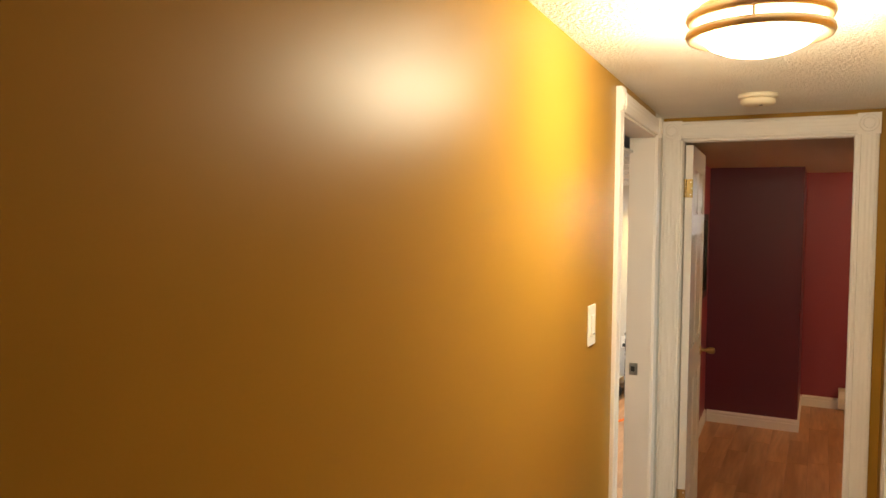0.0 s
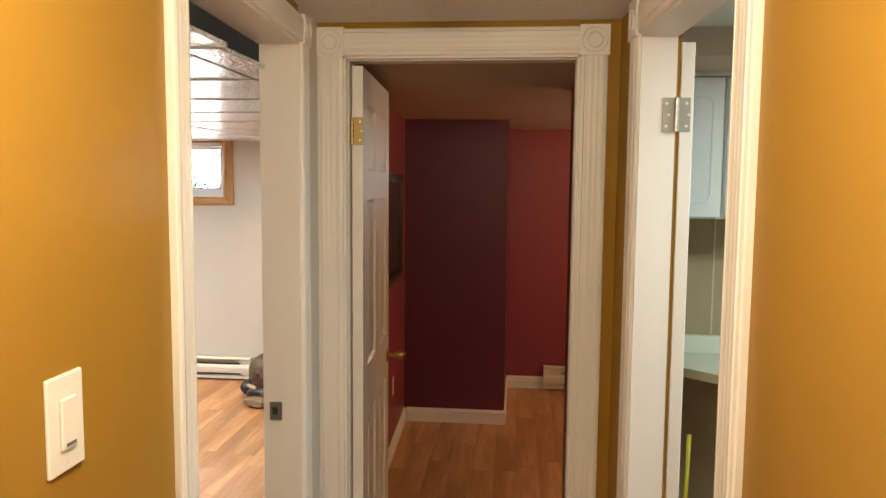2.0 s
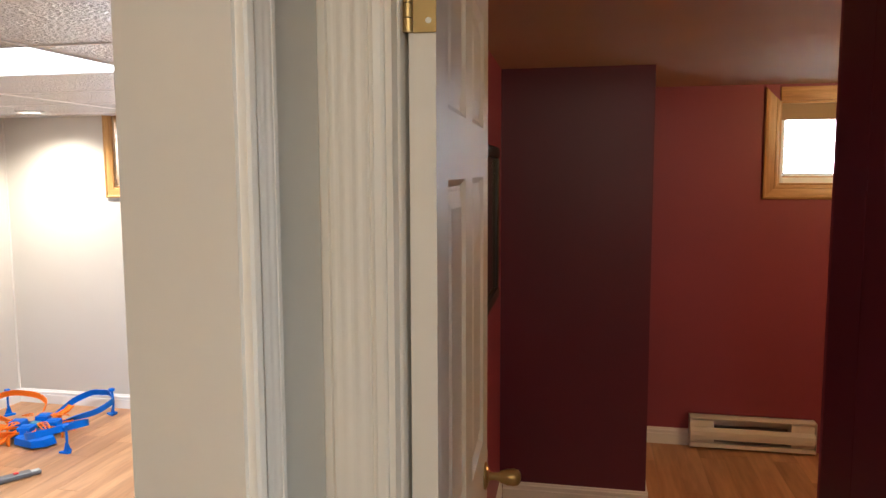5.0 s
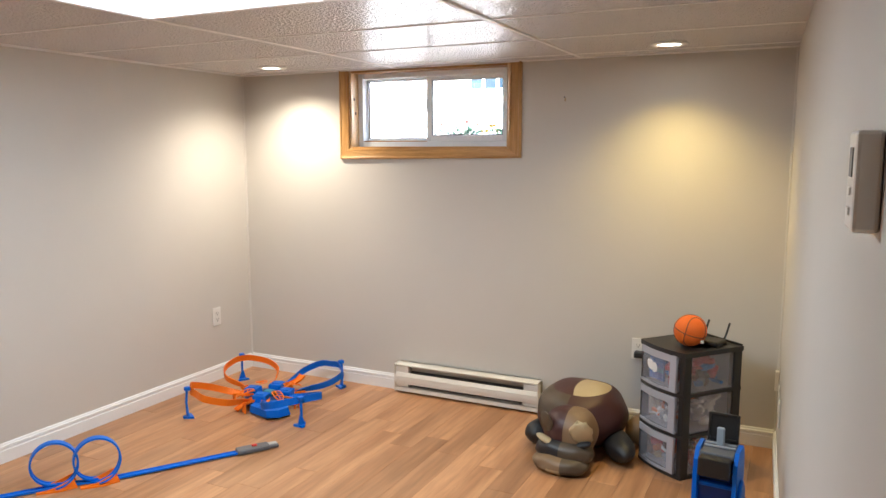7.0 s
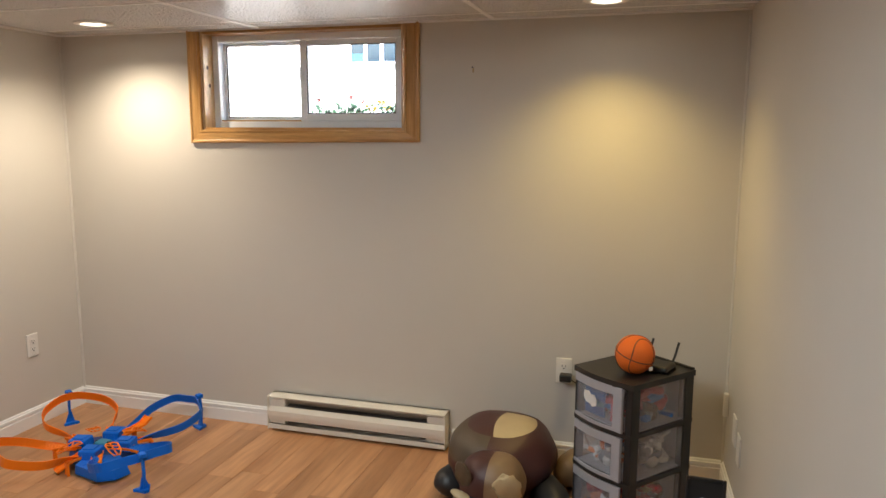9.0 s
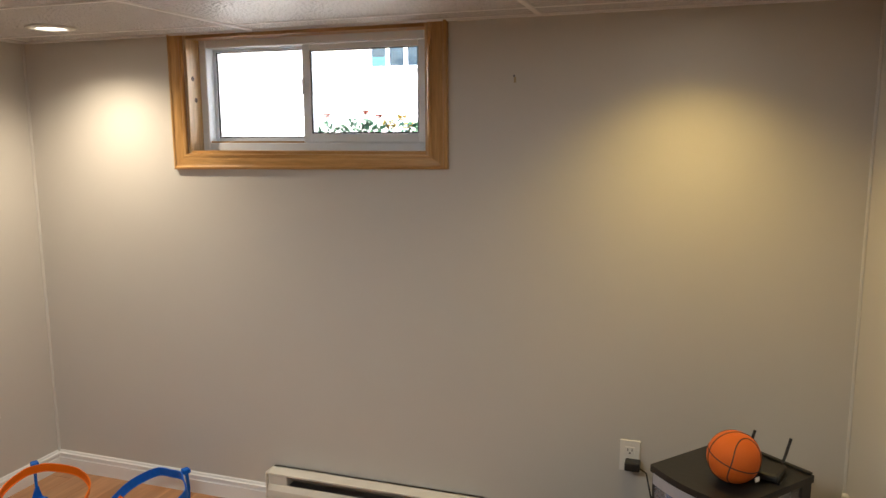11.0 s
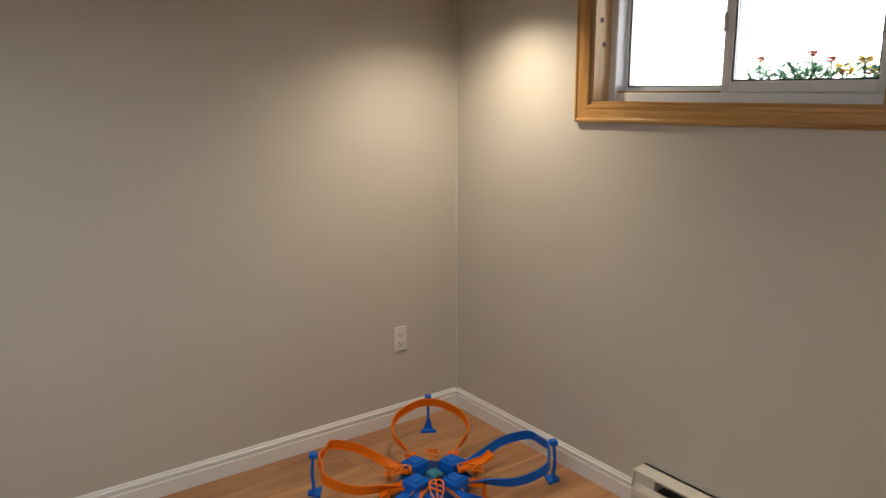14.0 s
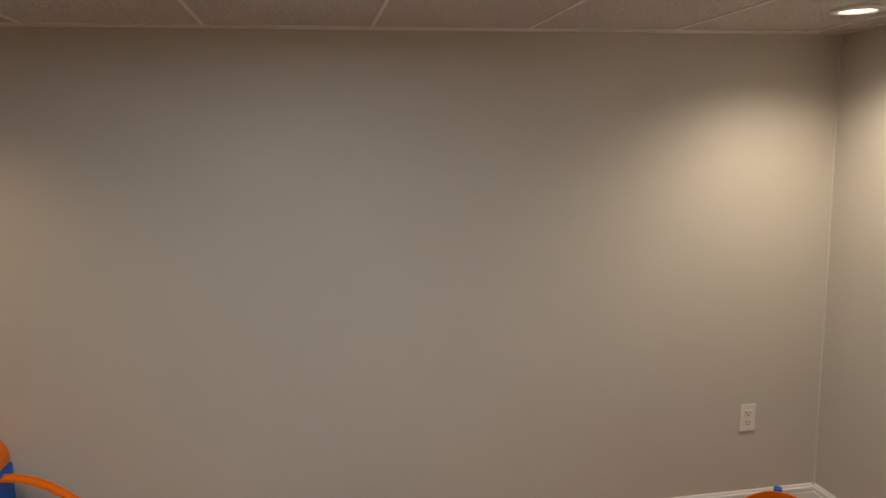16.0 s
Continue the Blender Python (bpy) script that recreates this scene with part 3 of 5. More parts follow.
door = panel_door("open cream-white six-panel door with brass hinges and knob", (-0.017, YD + 0.045, 0.012), 93.2, 0.735)
for z in (1.79, 0.25):
    hinge(door, (-0.0015, 0.0, z), 270, BRASS, "brass butt hinge")
for s, y in ((-1, -0.035), (1, 0.0)):
    k = part("rose", turned(bmesh.new(), [(0.030, 0), (0.031, s * 0.004), (0.020, s * 0.009), (0.012, s * 0.011)], (0.675, y, 0.885), 24, "Y"), BRASS, door, "antique brass rose", smooth=True)
    part("knob", turned(bmesh.new(), [(0.012, s * 0.010), (0.009, s * 0.016), (0.009, s * 0.030), (0.014, s * 0.038), (0.0185, s * 0.052), (0.0195, s * 0.066), (0.017, s * 0.076), (0.010, s * 0.081), (0.001, s * 0.082)], (0.675, y, 0.885), 24, "Y"), BRASS, k, "antique brass knob", smooth=True)

kdoor = thing("door", "open cream-painted kitchen door seen along its edge", "door", (0.988, R1 - 0.008, 0.012), 88)
part("leaf", B(0, 0.76, 0, 0.035, 0, 2.0, 0.002), DOORP, kdoor)
hinge(kdoor, (-0.0005, 0.044, 1.81), 270, STEEL, "worn steel butt hinge")
hinge(kdoor, (-0.0005, 0.044, 0.25), 270, STEEL, "worn steel butt hinge")
for s, y in ((-1, 0.0), (1, 0.035)):
    part("knob", turned(bmesh.new(), [(0.028, 0), (0.012, s * 0.010), (0.010, s * 0.03), (0.024, s * 0.045), (0.022, s * 0.062), (0.001, s * 0.068)], (0.70, y, 0.95), 20, "Y"), STEEL, kdoor, smooth=True)

# ---- plum room ----
pic = thing("framed_picture", "dark picture in a black frame on a plum wall", "picture", (-0.1985, 5.95, 1.37), 92.2)
part("frame", box(box(box(box(bmesh.new(), -0.40, 0.40, -0.035, 0, 0.265, 0.31, 0.004), -0.40, 0.40, -0.035, 0, -0.31, -0.265, 0.004), -0.40, -0.35, -0.035, 0, -0.265, 0.265, 0.004), 0.35, 0.40, -0.035, 0, -0.265, 0.265, 0.004), BLACKP, pic)
part("image", B(-0.35, 0.35, -0.022, -0.004, -0.265, 0.265), mat("dark_brown_glossy_print", (0.05, 0.035, 0.032), 0.15, vary=0.4, scale=4), pic)


def heater(label, at, w, h=0.185, ends=0.09):
    """Baseboard heater whose back is on the wall at local y = 0; it faces local -y."""
    ob = thing("baseboard_heater", label, "heater", at)
    x = w / 2
    case = bmesh.new()
    box(case, -x, x, -0.012, 0, 0.02, h)
    strip(case, [(-0.065, h - 0.012), (-0.065, h - 0.006), (-0.012, h), (0, h), (0, h - 0.004), (-0.055, h - 0.012)], (-x, 0, 0), (1, 0, 0), (0, 1, 0), (0, 0, 1), w)
    strip(case, [(-0.066, 0.015), (-0.066, 0.038), (-0.062, 0.038), (-0.060, 0.019), (0, 0.019), (0, 0.015)], (-x, 0, 0), (1, 0, 0), (0, 1, 0), (0, 0, 1), w)
    part("casing", case, HEATER, ob)
    bm = strip(bmesh.new(), [(-0.056, 0.058), (-0.068, 0.062), (-0.072, 0.085), (-0.072, 0.108), (-0.062, 0.128), (-0.055, 0.130), (-0.060, 0.120), (-0.066, 0.106), (-0.066, 0.086), (-0.062, 0.066)], (-x + 0.005, 0, 0), (1, 0, 0), (0, 1, 0), (0, 0, 1), w - 0.01)
    part("front_cover", bm, HEATER, ob)
    for s in (-1, 1):
        a, b = sorted((s * x, s * (x - 0.004)))
        part("end_cap", B(a, b, -0.074, -0.0005, 0.012, h + 0.001, 0.0015), HEATER, ob)
        a, b = sorted((s * (x - 0.005), s * (x - ends)))
        part("wiring_cover", B(a, b, -0.058, -0.013, 0.040, h - 0.018, 0.002), HEATER, ob)
    fins = bmesh.new()
    n = int((w - 2 * ends) / 0.008)
    for i in range(n):
        fx = -x + ends + 0.01 + i * 0.008
        if fx < x - ends - 0.01:
            box(fins, fx, fx + 0.0012, -0.052, -0.013, 0.045, 0.135)
    part("fin_stack", fins, FIN, ob, kind="stuff")
    return ob


heater("cream enamel baseboard heater with scuffed front cover", (-2.075, YW - 0.001, 0), 0.92)
heater("small cream baseboard heater under the plum room window", (1.092, YP - 0.001, 0), 0.67, 0.19, 0.13)


# ---- windows ----
def pine_casing(ob, x0, x1, z0, z1, y, w, top, fl=1.0, fr=1.0):
    sec = [(0, 0), (0, 0.016), (0.004, 0.020), (0.012, 0.020), (0.016, 0.016), (0.022, 0.014), (w * 0.6, 0.012), (w - 0.018, 0.010), (w - 0.014, 0.013), (w - 0.004, 0.012), (w, 0.008), (w, 0)]
    for sx, name in ((x0, "casing"), (x1, "casing")):
        s = -1 if sx == x0 else 1
        bm = bmesh.new()
        n = len(sec)
        ends = []
        for zz, cut in ((z0, -1), (z1, 1)):
            ends.append([bm.verts.new((sx + s * (w - a) * (fl if s < 0 else 1.0), y - o, zz + (cut * (w - a) * (fl if s < 0 else fr) if cut < 0 else cut * min(w - a, top)))) for a, o in sec])
        for i in range(n):
            bm.faces.new((ends[0][i], ends[0][(i + 1) % n], ends[1][(i + 1) % n], ends[1][i]))
        bm.faces.new(ends[0][::-1])
        bm.faces.new(ends[1])
        bmesh.ops.recalc_face_normals(bm, faces=bm.faces)
        part(name, bm, PINEV, ob)
    bm = bmesh.new()
    n = len(sec)
    ends = [[bm.verts.new((xx + s * (w - a) * (fl if s < 0 else 1.0), y - o, z0 - (w - a) * (fl if s < 0 else fr))) for a, o in sec] for xx, s in ((x0, -1), (x1, 1))]
    for i in range(n):
        bm.faces.new((ends[0][i], ends[0][(i + 1) % n], ends[1][(i + 1) % n], ends[1][i]))
    bm.faces.new(ends[0][::-1])
    bm.faces.new(ends[1])
    bmesh.ops.recalc_face_normals(bm, faces=bm.faces)
    part("bottom_casing", bm, PINE, ob)
    part("top_casing", B(x0 + 0.001, x1 - 0.001, y - 0.014, y, z1, z1 + top, 0.002), PINE, ob)


def slider(name, x0, x1, z0, z1, y, w, top, label, narrow=1.0, slope=1.0):
    """A sliding basement window set deep in its pine-lined opening."""
    ob = setting(name, B(x0 + 0.012, x1 - 0.012, y + 0.002, y + 0.10, z0, z0 + 0.012), PINE, label)
    part("jamb_lining", B(x0, x0 + 0.012, y + 0.002, y + 0.10, z0, z1), LINING, ob)
    part("jamb_lining", B(x1 - 0.012, x1, y + 0.002, y + 0.10, z0, z1), LINING, ob)
    part("head_lining", B(x0 + 0.012, x1 - 0.012, y + 0.002, y + 0.10, z1 - 0.012, z1), PINE, ob)
    for q in ((0.035, 0.30), (0.05, 0.215)):
        part("knot", turned(bmesh.new(), [(0.010, 0), (0.009, 0.0006), (0.001, 0.0008)], (x0 + 0.012, y + q[0], z0 + q[1]), 12, "X"), mat("dark_pine_knot", (0.09, 0.04, 0.015), 0.5), ob)
    a, b, c, d, f = x0 + 0.009, x1 - 0.009, z0 + 0.008, z1 - 0.009, 0.034
    ya = y + 0.085
    bm = bmesh.new()
    for q in ((a, a + f, c, d), (b - f, b, c, d), (a + f, b - f, c, c + f), (a + f, b - f, d - f, d)):
        box(bm, q[0], q[1], ya, ya + 0.075, q[2], q[3], 0.003)
    for r in (0.02, 0.045):
        box(bm, a + f, b - f, ya + r, ya + r + 0.004, c + f, c + f + 0.008)
    part("window_frame", bm, VINYL, ob, "white vinyl window frame")
    m = a + (b - a) * 0.475
    for lo, hi, yy, fr in ((a + f - 0.004, m + 0.014, ya + 0.048, 0.018), (m - 0.012, b - f + 0.006, ya + 0.006, 0.034)):
        s = bmesh.new()
        zl, zh = c + f + 0.002, d - f - 0.001
        for q in ((lo, lo + fr, zl, zh), (hi - fr, hi, zl, zh), (lo + fr, hi - fr, zl, zl + fr), (lo + fr, hi - fr, zh - fr * 0.7, zh)):
            box(s, q[0], q[1], yy, yy + 0.022, q[2], q[3], 0.002)
        sash = part("sash", s, VINYL, ob, "white vinyl sliding sash")
        g = part("pane", B(lo + fr - 0.002, hi - fr + 0.002, yy + 0.009, yy + 0.012, zl + fr - 0.002, zh - fr * 0.7 + 0.002), GLASS, sash)
        g.visible_shadow = False
        gk = bmesh.new()
        for q in ((lo + fr - 0.001, lo + fr + 0.005, zl + fr, zh - fr * 0.7), (hi - fr - 0.005, hi - fr + 0.001, zl + fr, zh - fr * 0.7), (lo + fr, hi - fr, zl + fr - 0.001, zl + fr + 0.005), (lo + fr, hi - fr, zh - fr * 0.7 - 0.004, zh - fr * 0.7 + 0.001)):
            box(gk, q[0], q[1], yy + 0.004, yy + 0.008, q[2], q[3])
        part("gasket", gk, SLOT, sash)
    part("latch", B(m - 0.010, m - 0.002, ya - 0.006, ya + 0.005, (c + d) / 2 + 0.0, (c + d) / 2 + 0.06, 0.002), VINYL, ob)
    part("track_strip", B(a + f, m - 0.015, ya + 0.010, ya + 0.040, c + f, c + f + 0.006), PINE, ob)
    pine_casing(ob, x0, x1, z0, z1, y, w, top, narrow, slope)
    return ob


slider("window_playroom", WX0, WX1, WZ0, WZ1, YW, 0.078, 0.004, "white sliding basement window in varnished pine trim", 0.82, 0.66)
win2 = slider("window_plum", PX0, PX1, PZ0, PZ1, YP, 0.075, 0.075, "white sliding basement window in honey pine trim")
part("roller_blind", B(PX0 + 0.014, PX1 - 0.014, YP + 0.03, YP + 0.034, PZ1 - 0.10, PZ1 - 0.012), mat("tan_blind_cloth", (0.42, 0.34, 0.22), 0.7), win2, "tan roller blind, almost fully raised")

# ---- outside ----
# out of sight below the panes; made pale to reflect more daylight indoors
setting("ground", B(-40, 40, YW + 0.25, 60, 1.30, 1.40), mat("pale_bounce_ground", (0.50, 0.48, 0.44), 0.9, vary=0.3, scale=2, bump=0.6, bscale=90), "unseen pale ground that bounces daylight into the rooms")
SIDING = mat("white_vinyl_siding", (0.80, 0.80, 0.80), 0.6, vary=0.03)
house = thing("neighbour_house", "white-sided neighbouring house beyond the flower bed", "house", (-3.0, 10.05, 1.40))
bm = bmesh.new()
for k in range(28):
    z = k * 0.15
    strip(bm, [(0, z), (-0.018, z), (-0.004, z + 0.15), (0, z + 0.15)], (-7, 0, 0), (1, 0, 0), (0, 1, 0), (0, 0, 1), 16)
box(bm, -7, 9, 0, 0.3, 0, 4.2)
part("wall", bm, SIDING, house)
bm = prism(bmesh.new(), [(-7.4, -0.6), (9.4, -0.6), (9.4, 3.0), (-7.4, 3.0)], 4.2, 4.45)
part("roof", bm, mat("grey_shingle_roof", (0.12, 0.12, 0.12), 0.9), house)
HG = mat("dark_house_glass", (0.010, 0.025, 0.040), 0.10, vary=0.3, scale=2)
for x in (-0.106, 0.030, 0.166):
    fr = bmesh.new()
    for q in ((x - 0.014, x + 0.122, 0.776, 0.790), (x - 0.014, x + 0.122, 0.606, 0.620), (x - 0.014, x, 0.620, 0.776), (x + 0.108, x + 0.122, 0.620, 0.776)):
        box(fr, q[0], q[1], -0.05, -0.018, q[2], q[3], 0.002)
    w = part("window", fr, VINYL, house)
    part("pane", B(x, x + 0.108, -0.034, -0.028, 0.620, 0.776), HG, w)
part("window_sign", B(-0.104, 0.0, -0.042, -0.036, 0.622, 0.682), mat("teal_sticker", (0.02, 0.20, 0.22), 0.5), house)

LEAF = mat("flower_foliage", (0.11, 0.30, 0.16), 0.7, vary=0.35, scale=40)
REDF = mat("rust_red_petals", (0.58, 0.09, 0.05), 0.7, vary=0.3, scale=60)
YELF = mat("yellow_petals", (0.92, 0.62, 0.03), 0.7, vary=0.2, scale=60)


def flower(name, label, x, y, h, petals, size, n=9):
    ob = thing(name, label, "flower", (x, y, 1.40))
    rnd = random.Random(int(x * 1000))
    bm = sweep(bmesh.new(), [(0, 0, 0), (0.006, 0.004, h * 0.5), (0, 0, h)], ring(0.003, 5), up=(0, 1, 0))
    for k in range(n * 4):
        a, z, r = rnd.uniform(0, 6.28), h * rnd.uniform(0.35, 0.93), rnd.uniform(0.006, 0.040)
        c = Vector((r * math.cos(a) * 1.5, r * math.sin(a), z))
        d = Vector((math.cos(a), math.sin(a), rnd.uniform(-0.2, 0.8))).normalized() * rnd.uniform(0.010, 0.020)
        e = d.cross(Vector((0, 0, 1))).normalized() * 0.005
        vs = [bm.verts.new(c + q) for q in (-d, e + Vector((0, 0, 0.003)), d, -e)]
        bm.faces.new(vs)
    part("foliage", bm, LEAF, ob)
    bm = bmesh.new()
    for k in range(petals):
        a = 6.283 * k / petals + rnd.uniform(-0.2, 0.2)
        t = rnd.uniform(-0.25, 0.35)
        d = Vector((math.cos(a), math.sin(a), t)).normalized() * size
        e = Vector((-math.sin(a), math.cos(a), 0)) * size * 0.32
        c = Vector((0, 0, h))
        vs = [bm.verts.new(c + q) for q in (Vector((0, 0, -0.002)), d * 0.6 + e, d, d * 0.6 - e)]
        bm.faces.new(vs)
        vs = [bm.verts.new(c + q) for q in (Vector((0, 0, 0.006)), d * 0.5 + e + Vector((0, 0, 0.008)), d * 0.8 + Vector((0, 0, 0.012)), d * 0.5 - e + Vector((0, 0, 0.008)))]
        bm.faces.new(vs)
    part("petals", bm, YELF if "yellow" in name else REDF, ob)
    return ob


for x, y, h in ((-2.445, 8.02, 0.232), (-2.265, 8.03, 0.246), (-2.215, 8.06, 0.226)):
    flower("red_flower", "rust-red zinnia on a thin leafy stem", x, y, h, 18, 0.024, 10)
for x, y, h in ((-2.155, 8.02, 0.200), (-2.07, 8.05, 0.190), (-2.115, 8.08, 0.222), (-2.13, 8.00, 0.185)):
    flower("yellow_flower", "bright yellow garden flower with ruffled petals", x, y, h, 18, 0.036, 8)
bm = bmesh.new()
rnd = random.Random(4)
clumps = [(-2.445, 0.06), (-2.37, 0.05), (-2.33, 0.04), (-2.265, 0.045), (-2.23, 0.05), (-2.12, 0.06), (-2.04, 0.05), (-2.62, 0.08), (-2.75, 0.06)]
for k in range(1300):
    cx, spread = clumps[k % len(clumps)]
    px = rnd.gauss(cx, spread * 0.55)
    top = (0.228 if k % len(clumps) < 7 else 0.13) - abs(px - cx) * 0.9
    c = Vector((px, rnd.uniform(7.98, 8.10), 1.40 + top * rnd.uniform(0.25, 1.0) ** 0.6))
    a = rnd.uniform(0, 6.28)
    d = Vector((math.cos(a), math.sin(a), rnd.uniform(0, 0.7))) * rnd.uniform(0.012, 0.026)
    e = d.cross(Vector((0, 0, 1))).normalized() * 0.007
    bm.faces.new([bm.verts.new(c + q) for q in (-d, e, d, -e)])
low = new("garden_foliage")
low.location = (0, 0, 0)
part("leaves", bm, LEAF, low, kind="stuff")
tagged(low, "low leafy green plants along the window", "plants", kind="stuff")


# ---- recessed lights and panel light ----
def downlight(x, y, lit=True):
    ob = thing("recessed_light", "lit recessed ceiling light with white ring trim", "downlight", (x, y, PLAY), group="recessed ceiling lights")
    n = 36
    bm = bmesh.new()
    sweep(bm, [(0.070 * math.cos(2 * math.pi * i / n), 0.070 * math.sin(2 * math.pi * i / n), 0) for i in range(n)], [(-0.016, 0.0), (-0.013, -0.007), (0.010, -0.004), (0.016, 0.0), (0.012, 0.003), (-0.014, 0.003)], closed=True)
    part("trim_ring", bm, PLATE, ob, smooth=True)
    part("bulb_face", turned(bmesh.new(), [(0.001, -0.0045), (0.035, -0.004), (0.053, 0.0), (0.053, 0.002)], n=28), GLOWW, ob, "lit bulb face", smooth=True).visible_shadow = False
    return ob


first = downlight(-3.19, 7.29)
for x, y in ((-0.93, 7.28), (-3.20, 4.25)):
    copy_thing(first, pose(x, y, PLAY))
pl = thing("panel_light", "large lit fluorescent ceiling panel with white diffuser", "ceiling light", ((PANEL_X[0] + PANEL_X[1]) / 2, TY + TD_ / 2, PLAY))
part("diffuser", B(-0.548, 0.548, -0.269, 0.269, 0.004, 0.010), DIFF, pl, "glowing acrylic diffuser").visible_shadow = False
bm = bmesh.new()
for q in ((-0.56, -0.548, -0.28, 0.28), (0.548, 0.56, -0.28, 0.28), (-0.548, 0.548, -0.28, -0.269), (-0.548, 0.548, 0.269, 0.28)):
    box(bm, q[0], q[1], q[2], q[3], 0.001, 0.014)
part("frame", bm, TEE, pl)

nail = thing("wall_hook", "small dark picture nail in the plain wall", "nail", (-1.515, YW, 1.755))
part("nail", turned(bmesh.new(), [(0.0016, 0), (0.0016, -0.012), (0.004, -0.0122), (0.004, -0.014)], n=8, axis="Y"), GREY, nail)
part("scar", B(-0.004, 0.004, -0.0008, 0, -0.022, -0.003), PANEL, nail)
jack = thing("cable_jack", "small white surface cable jack at the corner", "cable jack", (skew(7.58) - 0.001, 7.585, 0.36), -87.3)
part("box", B(-0.012, 0.012, -0.018, 0, -0.05, 0.05, 0.003), PLATE, jack)


# ---- kitchen ----
CAB = mat("pale_mint_white_cabinet_paint", (0.70, 0.74, 0.71), 0.4, vary=0.04, scale=3, bump=0.1)
KIT = mat("pale_laminate_counter", (0.68, 0.70, 0.60), 0.3, vary=0.04, scale=6)
OLD = mat("antique_pewter", (0.20, 0.17, 0.12), 0.45, 0.7, vary=0.3, scale=30)
RAW = mat("raw_tan_cabinet_side", (0.26, 0.19, 0.11), 0.6, vary=0.15)
CY = 4.655


def wall_cabinet(x0, x1, hinge_right):
    w = x1 - x0
    c = thing("wall_cabinet", "white-painted wall cabinet with antique pewter pull", "cabinet", (x0, CY, 1.507), group="kitchen wall cabinets")
    part("body", B(0, w, 0.019, 5.058 - CY, 0, 0.527, 0.001), CAB, c)
    d = bmesh.new()
    g = 0.006
    box(d, g, w - g, 0, 0.018, g, 0.53 - g, 0.003)
    door_ = part("door", d, CAB, c)
    n = 12
    x0_, x1_, z0_, z1_ = 0.045, w - 0.045, 0.07, 0.45
    outline = [(x0_, z0_ + 0.02)]
    for i in range(n + 1):
        t = i / n
        outline.append((x0_ + 0.012 + (x1_ - x0_ - 0.024) * t, z0_ - 0.012 * math.sin(math.pi * t)))
    outline.append((x1_, z0_ + 0.02))
    outline.append((x1_, z1_ - 0.02))
    for i in range(n + 1):
        t = 1 - i / n
        outline.append((x0_ + 0.012 + (x1_ - x0_ - 0.024) * t, z1_ + 0.012 * math.sin(math.pi * t)))
    outline.append((x0_, z1_ - 0.02))
    bm = sweep(bmesh.new(), [(a, -0.001, b) for a, b in outline], [(-0.005, -0.002), (-0.003, 0.002), (0.003, 0.002), (0.005, -0.002)], closed=True, up=(0, -1, 0))
    part("door_moulding", bm, CAB, door_)
    p = bmesh.new()
    cx = w * 0.43
    for s in (-1, 1):
        for r, z in ((0.006, 0.034), (0.0085, 0.045), (0.0055, 0.054), (0.007, 0.062), (0.003, 0.071)):
            bmesh.ops.create_uvsphere(p, u_segments=10, v_segments=6, radius=r, matrix=Matrix.Translation((cx, -0.008, 0.265 + s * z)) @ Matrix.Diagonal((1, 0.6, 0.9, 1)))
        for q in (-1, 1):
            for zz in (0.012, -0.012):
                bmesh.ops.create_uvsphere(p, u_segments=10, v_segments=6, radius=0.001, matrix=Matrix.Translation((cx, -0.008, 0.265)))
    m = 28
    pts = []
    for i in range(m):
        a = 2 * math.pi * i / m
        r = 0.020 + 0.007 * abs(math.cos(2 * a))
        pts.append((cx + r * 0.9 * math.sin(a), -0.012, 0.265 + r * 1.15 * math.cos(a)))
    sweep(p, pts, ring(0.003, 6), closed=True, up=(0, -1, 0))
    part("pull", p, OLD, door_, "antique pewter quatrefoil pull")
    hx = w - 0.004 if hinge_right else 0.004
    for z in (0.11, 0.44):
        h = bmesh.new()
        turned(h, [(0.004, -0.025), (0.004, 0.025)], (hx, -0.006, z), 8)
        for s in (-1, 1):
            box(h, hx + s * 0.014 - 0.008, hx + s * 0.014 + 0.008, -0.003, -0.0005, z - 0.018, z + 0.018, 0.001)
        part("hinge", h, STEEL, door_)
    return c


wall_cabinet(0.985, 1.288, False)
wall_cabinet(1.292, 1.585, True)
wall_cabinet(1.589, 1.97, False)
wall_cabinet(1.974, 2.38, True)
setting("kitchen_soffit", B(0.962, 2.6, CY - 0.01, 5.06, 2.035, 2.137), MINT, "pale soffit above the wall cabinets")
grooves = bmesh.new()
for x in (1.19, 1.37, 1.534, 1.717, 1.803, 2.02, 2.2, 2.33, 2.5):
    box(grooves, x - 0.003, x + 0.003, 5.057, 5.0605, 0.95, 1.50)
part("panel_grooves", grooves, mat("light_groove_strip", (0.60, 0.58, 0.42), 0.5), bpy.data.objects["wall_kitchen_north"], kind="structure")
wall_out = plate("wall_outlet", "ivory duplex outlet on tan panelling", "outlet", (1.682, 5.058, 1.053), 0)
counter = thing("countertop", "pale green-white laminate countertop with clipped corner", "countertop", (0, 0, 0))
part("top", prism(bmesh.new(), [(1.05, 5.036), (1.05, 4.896), (1.505, 4.478), (1.524, 4.452), (1.530, 4.405), (1.545, 4.385), (3.2, 4.365), (3.2, 5.036)], 0.878, 0.912), KIT, counter)
part("edge_band", prism(bmesh.new(), [(1.048, 4.8945), (1.503, 4.4755), (1.5215, 4.451), (1.5275, 4.404), (1.5435, 4.3825), (3.2, 4.3625), (3.2, 4.3645), (1.545, 4.3845), (1.5295, 4.4045), (1.5235, 4.4518), (1.505, 4.4775), (1.0495, 4.8955)], 0.876, 0.9105), mat("tan_edge_band", (0.42, 0.33, 0.18), 0.5), counter)
part("backsplash", B(1.05, 3.2, 5.0365, 5.0565, 0.88, 0.99, 0.004), KIT, counter)
